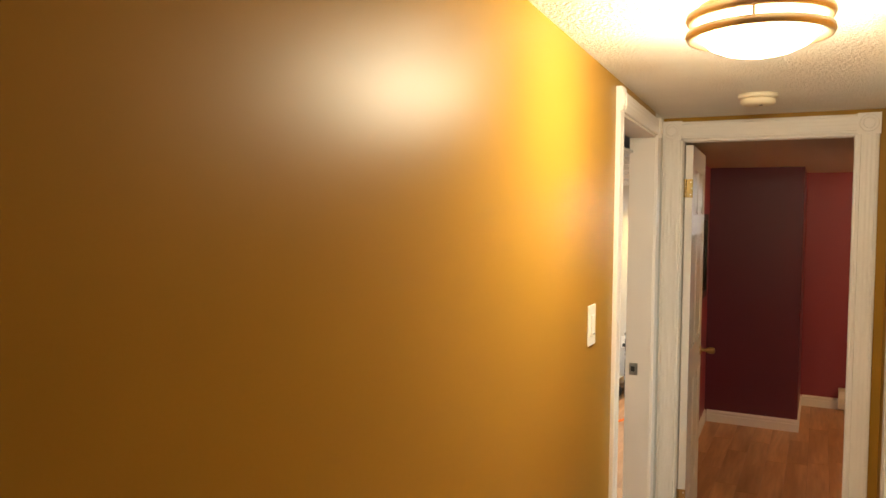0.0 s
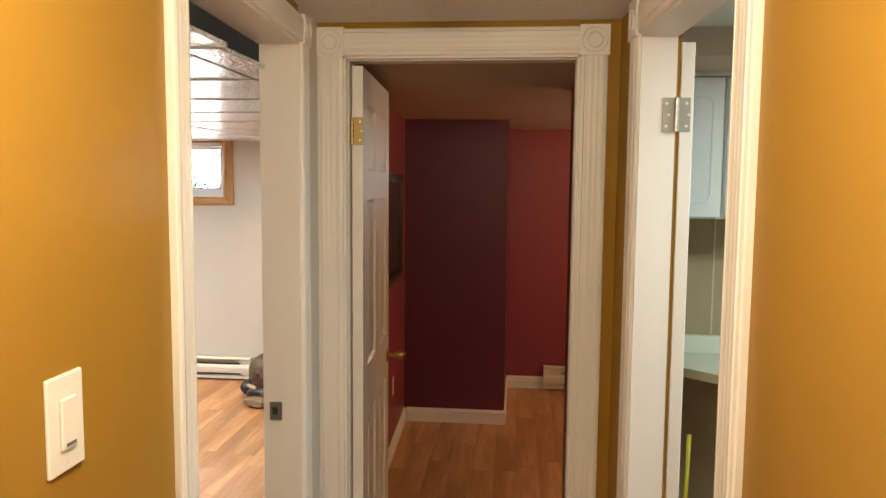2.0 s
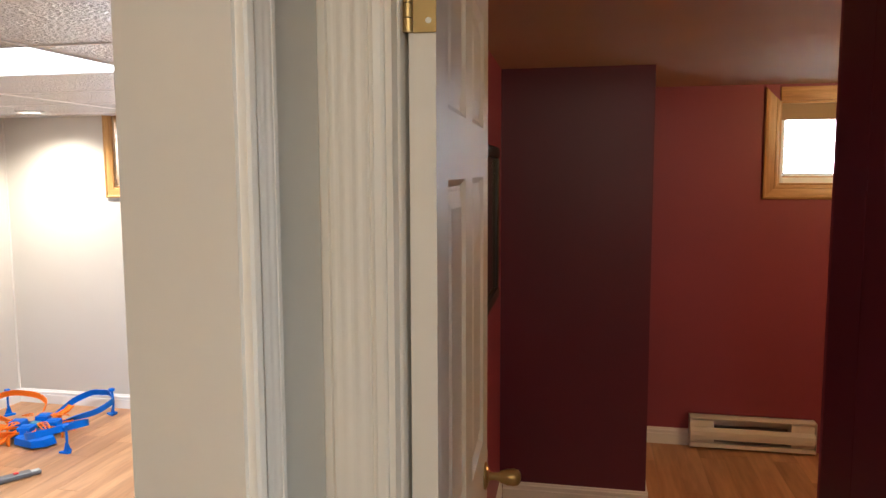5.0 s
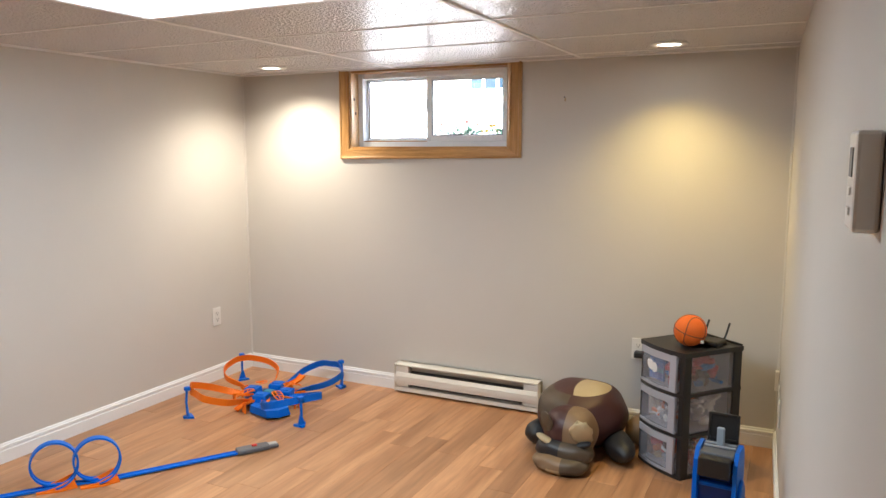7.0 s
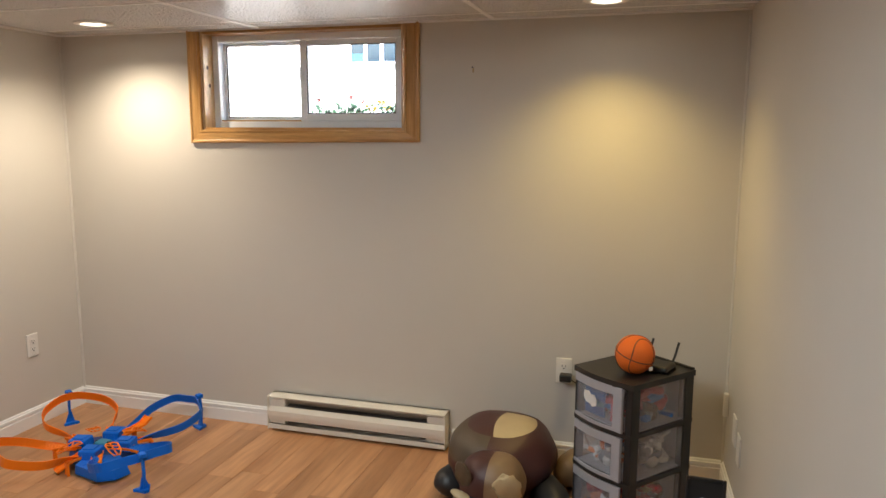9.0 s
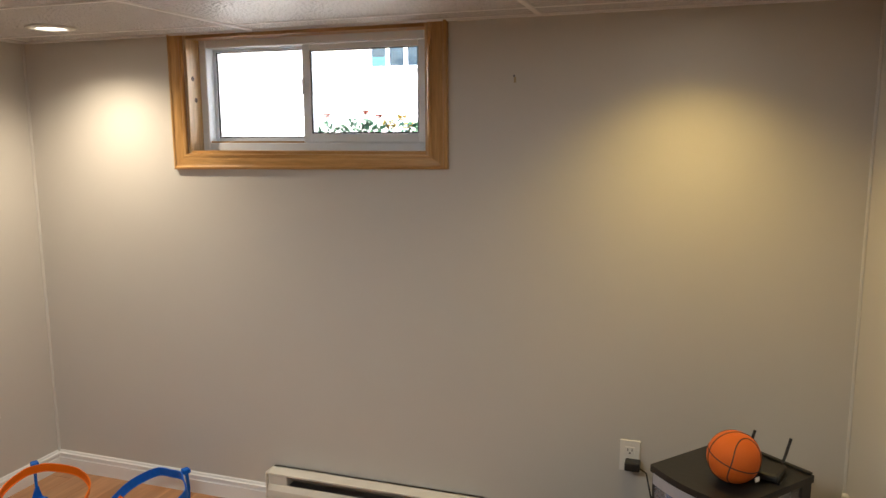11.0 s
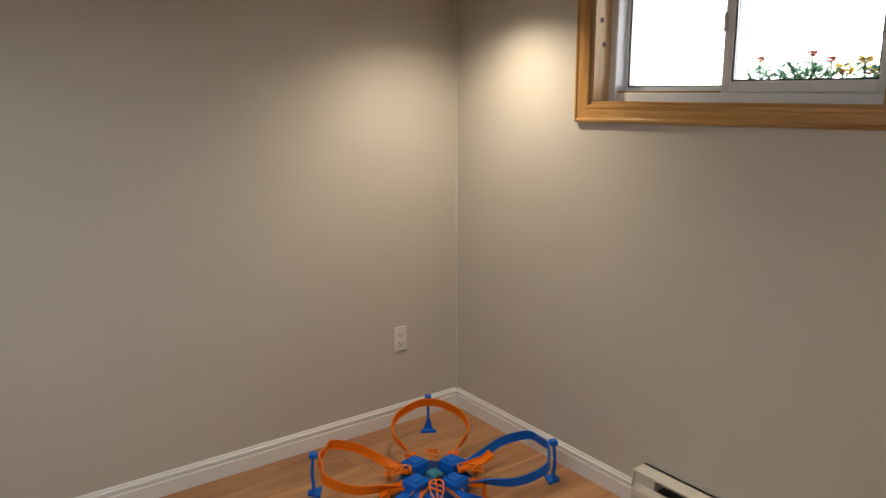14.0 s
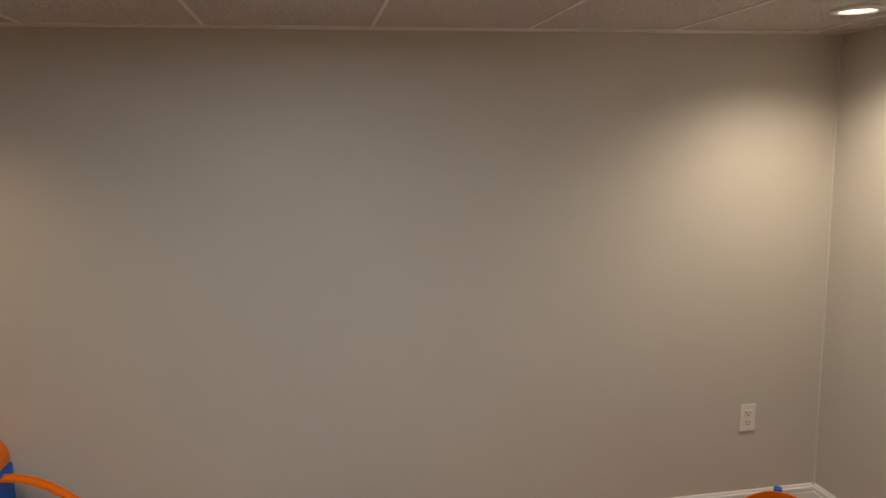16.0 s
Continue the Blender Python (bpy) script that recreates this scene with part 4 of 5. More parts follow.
lower = thing("base_cabinet", "white base cabinet with raw tan side panel", "cabinet", (0, 0, 0))
part("body", B(1.54, 3.2, 4.40, 5.05, 0.0, 0.876), RAW, lower)
part("door", B(1.56, 1.95, 4.378, 4.398, 0.12, 0.86, 0.003), CAB, lower)
part("door", B(1.96, 2.35, 4.378, 4.398, 0.12, 0.86, 0.003), CAB, lower)
part("knob", turned(bmesh.new(), [(0.006, 0), (0.006, -0.012), (0.014, -0.02), (0.001, -0.026)], (1.60, 4.377, 0.80), 14, "Y"), STEEL, lower)
post = part("corner_post", B(1.495, 1.538, 4.50, 4.56, 0.0, 0.874), RAW, lower)
broom = thing("broom_handle", "thin yellow stick leaning under the counter", "stick", (1.22, 4.80, 0), 0)
part("stick", sweep(bmesh.new(), [(0, 0, 0), (0.02, 0.02, 0.62)], ring(0.010, 10), up=(0, 1, 0)), mat("yellow_plastic", (0.75, 0.60, 0.05), 0.4), broom, smooth=True)
# unseen fixture body, added to go with the extra kitchen lamp
kl = thing("kitchen_ceiling_light", "added unseen glowing ceiling fixture that lights the kitchen", "ceiling light", (1.9, 3.5, 2.137))
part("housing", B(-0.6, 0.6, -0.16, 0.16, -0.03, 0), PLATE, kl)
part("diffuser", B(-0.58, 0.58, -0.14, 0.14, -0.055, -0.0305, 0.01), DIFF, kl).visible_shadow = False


# ---- drawer tower ----
def frosted():
    """Thin cloudy plastic sheet: part clear, part milky and glossy."""
    m = mat("frosted_clear_plastic", (0.62, 0.62, 0.68), 0.3, vary=0.1, scale=14)
    t = m.node_tree
    clear, mix = t.nodes.new("ShaderNodeBsdfTransparent"), t.nodes.new("ShaderNodeMixShader")
    mix.inputs[0].default_value = 0.80
    t.links.new(t.nodes["Principled BSDF"].outputs[0], mix.inputs[1])
    t.links.new(clear.outputs[0], mix.inputs[2])
    t.links.new(mix.outputs[0], t.nodes["Material Output"].inputs["Surface"])
    return m


FROST = frosted()
FROST2 = mat("milky_plastic_frame", (0.42, 0.42, 0.46), 0.35, vary=0.04)
tower = thing("drawer_tower", "black plastic drawer tower with three frosted toy drawers", "drawer tower", (-0.772, 7.262, 0), -40)
TW, TD, THT = 0.292, 0.340, 0.588
fr = bmesh.new()


def rounded(x0, x1, y0, y1, bulge, n=8):
    pts = [(x1, y1), (x0, y1)]
    for i in range(n + 1):
        t = i / n
        pts.append((x0 + (x1 - x0) * t, y0 - bulge * math.sin(math.pi * t)))
    return pts


hx, hy = TW / 2, TD / 2
part("top", prism(bmesh.new(), rounded(-hx - 0.004, hx + 0.004, -hy - 0.002, hy, 0.022), THT - 0.022, THT), BLACKP, tower, "black plastic top")
part("top_rim", B(-hx, hx, hy - 0.012, hy, THT, THT + 0.008, 0.002), BLACKP, tower)
for x in (-hx, hx - 0.034):
    for y in (-hy, hy - 0.05):
        if y < 0 and x < 0:
            w_ = 0.014
        else:
            w_ = 0.034
        part("corner_post", B(x, x + w_, y, y + (0.05 if y > 0 else 0.045), 0.0, THT - 0.022, 0.004), BLACKP, tower)
for k in range(3):
    z = 0.012 + k * 0.190
    part("shelf_frame", prism(bmesh.new(), rounded(-hx, hx, -hy, hy, 0.020), z - 0.012, z + 0.004), BLACKP, tower)
    dr = part("drawer", prism(bmesh.new(), rounded(-hx + 0.016, hx - 0.036, -hy - 0.003, -hy + 0.004, 0.018), z + 0.008, z + 0.176), FROST, tower, "frosted clear plastic drawer full of toys")
    rim = bmesh.new()
    n = 8
    cv = rounded(-hx + 0.014, hx - 0.036, -hy - 0.005, 0, 0.018)[2:]
    sweep(rim, [(a, b, z + 0.160) for a, b in cv], [(-0.002, -0.016), (-0.002, 0.016), (0.004, 0.016), (0.004, -0.016)])
    sweep(rim, [(a, b, z + 0.012) for a, b in cv], [(-0.002, -0.006), (-0.002, 0.006), (0.003, 0.006), (0.003, -0.006)])
    box(rim, hx - 0.078, hx - 0.036, -hy - 0.017, -hy - 0.004, z + 0.006, z + 0.176, 0.002)
    part("drawer_rim", rim, FROST2, dr)
    part("drawer_side", B(hx - 0.010, hx - 0.005, -hy + 0.045, hy - 0.05, z + 0.008, z + 0.172), FROST, dr)
    part("drawer_side", B(-hx + 0.004, -hx + 0.009, -hy + 0.045, hy - 0.05, z + 0.008, z + 0.172), FROST, dr)
    part("drawer_floor", B(-hx + 0.016, hx - 0.012, -hy + 0.010, hy - 0.02, z + 0.006, z + 0.009), FROST2, dr)
part("back", B(-hx + 0.034, hx - 0.034, hy - 0.006, hy, 0, THT - 0.022), FROST2, tower)
TOYC = [mat("toy_" + n, c, 0.45) for n, c in (("red", (0.5, 0.03, 0.04)), ("orange", (0.75, 0.2, 0.03)), ("white", (0.75, 0.75, 0.75)), ("blue", (0.03, 0.15, 0.45)), ("grey", (0.25, 0.26, 0.3)), ("tan", (0.45, 0.3, 0.14)), ("brown", (0.12, 0.06, 0.04)), ("teal", (0.05, 0.3, 0.45)))]
rnd = random.Random(11)
M = pose(-0.772, 7.262, 0, 0, 0, -40)
shapes = []
for k in range(4):
    bm = bmesh.new()
    if k == 0:
        box(bm, -0.03, 0.03, -0.014, 0.014, -0.010, 0.010, 0.006, 2)
        box(bm, -0.014, 0.016, -0.012, 0.012, 0.006, 0.018, 0.004, 2)
    elif k == 1:
        turned(bm, [(0.002, -0.02), (0.014, -0.016), (0.018, 0), (0.010, 0.012), (0.012, 0.022), (0.003, 0.03)], n=12)
    elif k == 2:
        sweep(bm, [(-0.04, 0, 0), (-0.015, 0.008, 0.006), (0.01, -0.006, 0.0), (0.04, 0.004, 0.008)], [(-0.007, -0.003), (0.007, -0.003), (0.005, 0.005), (-0.005, 0.005)])
        box(bm, -0.004, 0.004, -0.022, 0.022, 0.0, 0.006, 0.002)
    else:
        bmesh.ops.create_icosphere(bm, subdivisions=2, radius=0.02)
        for v in bm.verts:
            v.co *= 1 + 0.25 * noise.noise(v.co * 60)
    me = bpy.data.meshes.new("toy")
    bm.to_mesh(me)
    bm.free()
    shapes.append(me)
names = [("toy_car", "small plastic toy car in a clear drawer", "toy car"), ("toy_figure", "small plastic toy figure in a clear drawer", "toy figure"), ("toy_plane", "small plastic toy plane in a clear drawer", "toy plane"), ("toy_ball", "small lumpy toy ball in a clear drawer", "toy ball")]
pal = [(5, 0, 1, 6, 2, 0, 4), (4, 4, 2, 2, 2, 1, 4), (3, 0, 0, 3, 4, 0, 6)]
for k in range(3):
    for i in range(42):
        s = rnd.randrange(4)
        me = shapes[s].copy()
        me.materials.append(TOYC[rnd.choice(pal[k])])
        layer = i // 12
        x, y = rnd.uniform(-hx + 0.068, hx - 0.085), rnd.uniform(-hy + 0.065, hy - 0.085)
        if i % 3 == 0:
            y = -hy + rnd.uniform(0.050, 0.056)
        elif i % 3 == 1:
            x = hx - rnd.uniform(0.052, 0.058)
            y = rnd.uniform(-hy + 0.10, hy - 0.095)
        ob = new(names[s][0], me)
        ob.matrix_world = M @ pose(x, y, 0.012 + k * 0.190 + 0.040 + layer * 0.030, rnd.uniform(-25, 25), rnd.uniform(-25, 25), rnd.uniform(0, 360)) @ Matrix.Scale(1.3, 4)
        tagged(ob, names[s][1], names[s][2], "toys in the drawers")
bin_ = thing("toy_box", "blue flat toy box standing behind a clear drawer front", "toy box", (0, 0, 0))
bin_.matrix_world = M @ pose(-0.050, -hy + 0.012, 0.415)
part("carton", B(-0.052, 0.048, 0, 0.012, 0, 0.115, 0.003), TOYC[3], bin_)
part("stripe", B(-0.052, 0.048, -0.0015, 0, 0.040, 0.058), TOYC[7], bin_)
card = thing("toy_box", "red toy box standing behind a clear drawer front", "toy box", (0, 0, 0))
card.matrix_world = M @ pose(0.052, -hy + 0.012, 0.415)
part("carton", B(-0.022, 0.022, 0, 0.012, 0, 0.095, 0.003), TOYC[0], card)
for me in shapes:
    bpy.data.meshes.remove(me)
label_ = thing("paper_label", "torn white paper label stuck on a drawer", "label", (0, 0, 0))
label_.matrix_world = M @ pose(-0.035, -hy - 0.0245, 0.485)
lb = bmesh.new()
pts = [(-0.035, 0.03), (-0.01, 0.034), (0.0, 0.022), (0.018, 0.024), (0.03, 0.006), (0.028, -0.016), (0.008, -0.024), (-0.004, -0.015), (-0.024, -0.012), (-0.037, 0.006)]
v0, v1 = [lb.verts.new((a, 0, b)) for a, b in pts], [lb.verts.new((a, 0.001, b)) for a, b in pts]
lb.faces.new(v0)
lb.faces.new(v1[::-1])
for i in range(len(pts)):
    lb.faces.new((v0[i], v1[i], v1[(i + 1) % len(pts)], v0[(i + 1) % len(pts)]))
part("paper", lb, PLATE, label_)

ball = thing("basketball", "small orange rubber basketball with black seams", "ball", (-0.772, 7.185, THT + 0.0735), 20)
RUB = mat("orange_pebbled_rubber", (0.82, 0.16, 0.012), 0.6, vary=0.08, scale=10, bump=0.8, bscale=900)
bm = bmesh.new()
bmesh.ops.create_uvsphere(bm, u_segments=40, v_segments=24, radius=0.073)
part("skin", bm, RUB, ball, smooth=True)
bm = bmesh.new()
n = 48
R_ = 0.0728
for kind in range(2):
    pts = [Vector((R_ * math.cos(2 * math.pi * i / n), R_ * math.sin(2 * math.pi * i / n), 0)) for i in range(n)]
    rot = Euler((radians(90 if kind else 10), radians(15), 0)).to_matrix()
    pts = [rot @ p for p in pts]
    sweep(bm, pts, ring(0.0017, 6), closed=True, ups=[p.normalized() for p in pts])
for s in (-1, 1):
    pts = []
    for i in range(n):
        a = 2 * math.pi * i / n
        p = Vector((0.052 * math.cos(a), s * 0.045 + s * 0.022 * math.cos(2 * a), 0.052 * math.sin(a))).normalized() * R_
        pts.append(Euler((radians(0), radians(15), radians(10))).to_matrix() @ p)
    sweep(bm, pts, ring(0.0017, 6), closed=True, ups=[p.normalized() for p in pts])
part("seams", bm, SLOT, ball)
part("logo_patch", B(-0.010, 0.010, -0.0765, -0.0735, -0.048, -0.034, 0.002), PLATE, ball).rotation_euler = (radians(-4), 0, radians(30))

router = thing("wifi_router", "flat black router with two antennas on the tower", "router", (-0.700, 7.262, THT), -20)
part("body", B(-0.066, 0.066, -0.050, 0.050, 0.003, 0.026, 0.008, 2), BLACKP, router)
for x in (-0.050, 0.050):
    bm = sweep(bmesh.new(), [(x, 0.050, 0.018), (x + 0.006, 0.062, 0.045), (x + 0.016, 0.072, 0.098)], [(-0.004, -0.0025), (0.004, -0.0025), (0.004, 0.0025), (-0.004, 0.0025)], up=(0, 1, 0))
    part("antenna", bm, BLACKP, router)
part("feet", box(box(bmesh.new(), -0.07, -0.05, -0.04, 0.04, 0, 0.004), 0.05, 0.07, -0.04, 0.04, 0, 0.004), BLACKP, router)


# ---- patchwork animal ----
def leather(name, c):
    return mat(name, c, 0.46, vary=0.2, scale=9, bump=0.45, bscale=130)


HIDE = [leather("oxblood_leather", (0.060, 0.020, 0.018)), leather("olive_brown_leather", (0.085, 0.062, 0.040)), leather("tan_leather", (0.22, 0.14, 0.075)),
        leather("cream_leather", (0.48, 0.38, 0.22)), leather("black_leather", (0.016, 0.016, 0.018))]


def pouf():
    """One plain mesh: overlapping stuffed forms whose patches differ in hide."""
    me = bpy.data.meshes.new("patchwork_animal")
    for m in HIDE:
        me.materials.append(m)
    bm = bmesh.new()

    def blob(c, r, rot, pick, n=3, lump=0.05, power=1.0, cuts=()):
        g = bmesh.ops.create_icosphere(bm, subdivisions=n, radius=1)["verts"]
        m = pose(*c, *rot)
        faces = {f for v in g for f in v.link_faces}
        for co, no in cuts:
            geom = list(faces | {e for f in faces for e in f.edges} | {v for f in faces for v in f.verts})
            got = bmesh.ops.bisect_plane(bm, geom=geom, plane_co=co, plane_no=no, dist=0.0001)["geom"]
            faces = {f for f in got if isinstance(f, bmesh.types.BMFace)}
        g = {v for f in faces for v in f.verts}
        local = {}
        for f in faces:
            p = f.calc_center_median()
            local[f] = pick(p)
        for v in g:
            p = v.co.copy()
            k = 1 + lump * noise.noise(p * 1.7 + Vector(c) * 9)
            q = Vector([math.copysign(abs(a) ** power, a) for a in p]) * k
            w = m @ Vector((q.x * r[0], q.y * r[1], q.z * r[2]))
            w.z = max(w.z, 0.0)
            v.co = w
        for f in faces:
            f.material_index, f.smooth = local[f], True

    body = lambda p: (3 if p.z > 0.80 and p.x > 0.05 - 0.35 * (p.z - 0.74) and p.y < 0.35 else (0 if p.x > 0.0 or p.z > 0.80 else (1 if p.z > 0.1 else 0)))
    blob((-0.070, 0.07, 0.165), (0.222, 0.235, 0.160), (0, 0, 0), body, 5, 0.06, 0.92, [((0, 0, 0.80), (0, 0, 1)), ((0.05, 0, 0.74), (1, 0, 0.35)), ((0, 0.35, 0), (0, 1, 0)), ((0, 0, 0), (1, 0, 0)), ((0, 0, 0.8), (0, 0, 1)), ((0, 0, 0.1), (0, 0, 1))])
    head = lambda p: (2 if p.x > 0.02 else 0)
    blob((-0.03, -0.17, 0.155), (0.125, 0.12, 0.115), (-10, 0, 0), head, 5, 0.06, 0.9, [((0.02, 0, 0), (1, 0, 0))])
    trunk = lambda p: (1 if p.x > 0 else 4)
    blob((-0.03, -0.25, 0.085), (0.135, 0.085, 0.060), (0, 0, 0), trunk, 4, 0.08, 0.8, [((0, 0, 0), (1, 0, 0))])
    paw = lambda p: (1 if p.x > 0.1 else (3 if p.x > -0.25 and p.z < -0.1 else 2))
    blob((-0.03, -0.295, 0.040), (0.130, 0.080, 0.046), (0, 0, 4), paw, 4, 0.1, 0.8, [((0.1, 0, 0), (1, 0, 0)), ((-0.25, 0, 0), (1, 0, 0)), ((0, 0, -0.1), (0, 0, 1))])
    blob((0.150, -0.015, 0.066), (0.070, 0.150, 0.066), (0, 0, 34), lambda p: 4, 4, 0.06)
    blob((-0.235, -0.030, 0.066), (0.076, 0.105, 0.064), (0, 0, -20), lambda p: 4, 4, 0.06)
    blob((0.205, 0.23, 0.080), (0.075, 0.12, 0.080), (0, 0, -25), lambda p: 2, 4, 0.06)
    blob((-0.20, 0.20, 0.07), (0.06, 0.09, 0.07), (0, 0, 20), lambda p: 2, 3, 0.06)
    blob((-0.120, -0.262, 0.212), (0.044, 0.012, 0.056), (12, 22, -25), lambda p: 1, 3, 0.3)
    blob((0.060, -0.272, 0.192), (0.048, 0.012, 0.062), (14, -24, 20), lambda p: 3, 3, 0.45)
    blob((-0.100, -0.292, 0.132), (0.060, 0.022, 0.016), (0, 24, 0), lambda p: 3, 3, 0.1)
    blob((0.055, -0.262, 0.128), (0.052, 0.030, 0.020), (0, -20, 0), lambda p: 4, 3, 0.1)
    bm.to_mesh(me)
    bm.free()
    ob = new("patchwork_animal", me)
    ob.matrix_world = pose(-1.225, 7.20, 0, 0, 0, -6)
    tagged(ob, "stuffed animal footstool in patchwork brown and cream leather", "footstool")


pouf()


# ---- toy launcher box ----
box_ = thing("toy_launcher", "blue plastic track launcher tower with open black lid", "toy", (-0.556, 6.375, 0), -4)
box_.scale = (0.96, 0.96, 1.07)
for x in (-0.075, 0.060):
    bm = bmesh.new()
    pts = [(-0.10, 0.0), (0.10, 0.0), (0.10, 0.35), (0.085, 0.395), (0.05, 0.42), (-0.04, 0.42), (-0.075, 0.39), (-0.085, 0.33)]
    lo, hi = [bm.verts.new((x, a, b)) for a, b in pts], [bm.verts.new((x + 0.015, a, b)) for a, b in pts]
    bm.faces.new(lo)
    bm.faces.new(hi[::-1])
    for i in range(len(pts)):
        bm.faces.new((lo[i], lo[(i + 1) % len(pts)], hi[(i + 1) % len(pts)], hi[i]))
    bmesh.ops.recalc_face_normals(bm, faces=bm.faces)
    part("side_wall", bm, BLUE, box_)
part("side_disc", turned(bmesh.new(), [(0.075, 0.0755), (0.078, 0.082), (0.060, 0.088), (0.02, 0.086), (0.001, 0.090)], (0, 0.0, 0.24), 28, "X"), BLUE, box_, smooth=True)
part("back_wall", B(-0.060, 0.060, 0.080, 0.098, 0, 0.39, 0.003), BLUE, box_)
for k, z in enumerate((0.03, 0.13, 0.22, 0.30)):
    part("step", B(-0.060, 0.060, -0.082 + 0.006 * k, 0.075, z, z + 0.014, 0.003), BLUE if k != 1 else DBLUE, box_)
    part("riser", B(-0.060, 0.060, -0.04, -0.03, z + 0.0145, z + 0.075 if z < 0.3 else 0.345, 0.002), DBLUE, box_)
part("tray", B(-0.056, 0.054, -0.104, -0.062, 0.345, 0.408, 0.006, 2), BLACKP, box_, "black plastic tray")
part("deck", B(-0.060, 0.060, -0.060, 0.078, 0.390, 0.412, 0.004), GREY, box_, "grey plastic deck")
part("deck_ridge", box(box(bmesh.new(), -0.055, 0.055, 0.0, 0.008, 0.4125, 0.420, 0.002), -0.055, 0.055, 0.03, 0.038, 0.4125, 0.420, 0.002), mat("pale_grey_plastic", (0.38, 0.40, 0.42), 0.4), box_)
lid = bmesh.new()
for q in ((-0.055, -0.046, 0, 0.095), (0.046, 0.055, 0, 0.095), (-0.046, 0.046, 0.086, 0.095), (-0.046, 0.046, 0, 0.012)):
    box(lid, q[0], q[1], -0.006, 0.006, q[2], q[3], 0.002)
box(lid, -0.046, 0.046, 0.0, 0.004, 0.012, 0.086)
bmesh.ops.transform(lid, matrix=pose(0, 0.07, 0.412, -12, 0, 0), verts=lid.verts)
part("lid", lid, BLACKP, box_, "open black lid")
part("lever", B(-0.015, 0.012, 0.020, 0.035, 0.412, 0.475, 0.004), mat("pale_blue_grey_plastic", (0.34, 0.40, 0.46), 0.4), box_, "grey lever")
ramp = thing("orange_track", "curved orange toy track piece on the floor", "toy track", (-0.78, 6.30, 0), 0)
pts = [(0.10, 0.02, 0.09), (0.05, 0.03, 0.055), (-0.02, 0.02, 0.02), (-0.10, -0.03, 0.004), (-0.20, -0.10, 0.004)]
TRACK = [(-0.020, 0.006), (-0.020, 0.0), (0.020, 0.0), (0.020, 0.006), (0.017, 0.006), (0.017, 0.0025), (-0.017, 0.0025), (-0.017, 0.006)]
part("track", sweep(bmesh.new(), pts, TRACK), ORANGE, ramp)


# ---- cross track set ----
def smooth_path(pts, n, closed=True):
    """Catmull-Rom through points."""
    out, m = [], len(pts)
    P = [Vector(p) for p in pts]
    for i in range(m if closed else m - 1):
        a, b, c, d = (P[(i + k - 1) % m] if closed else P[max(0, min(m - 1, i + k - 1))] for k in range(4))
        for j in range(n):
            t = j / n
            out.append(0.5 * ((2 * b) + (c - a) * t + (2 * a - 5 * b + 4 * c - d) * t * t + (3 * b - a - 3 * c + d) * t ** 3))
    if not closed:
        out.append(P[-1])
    return out


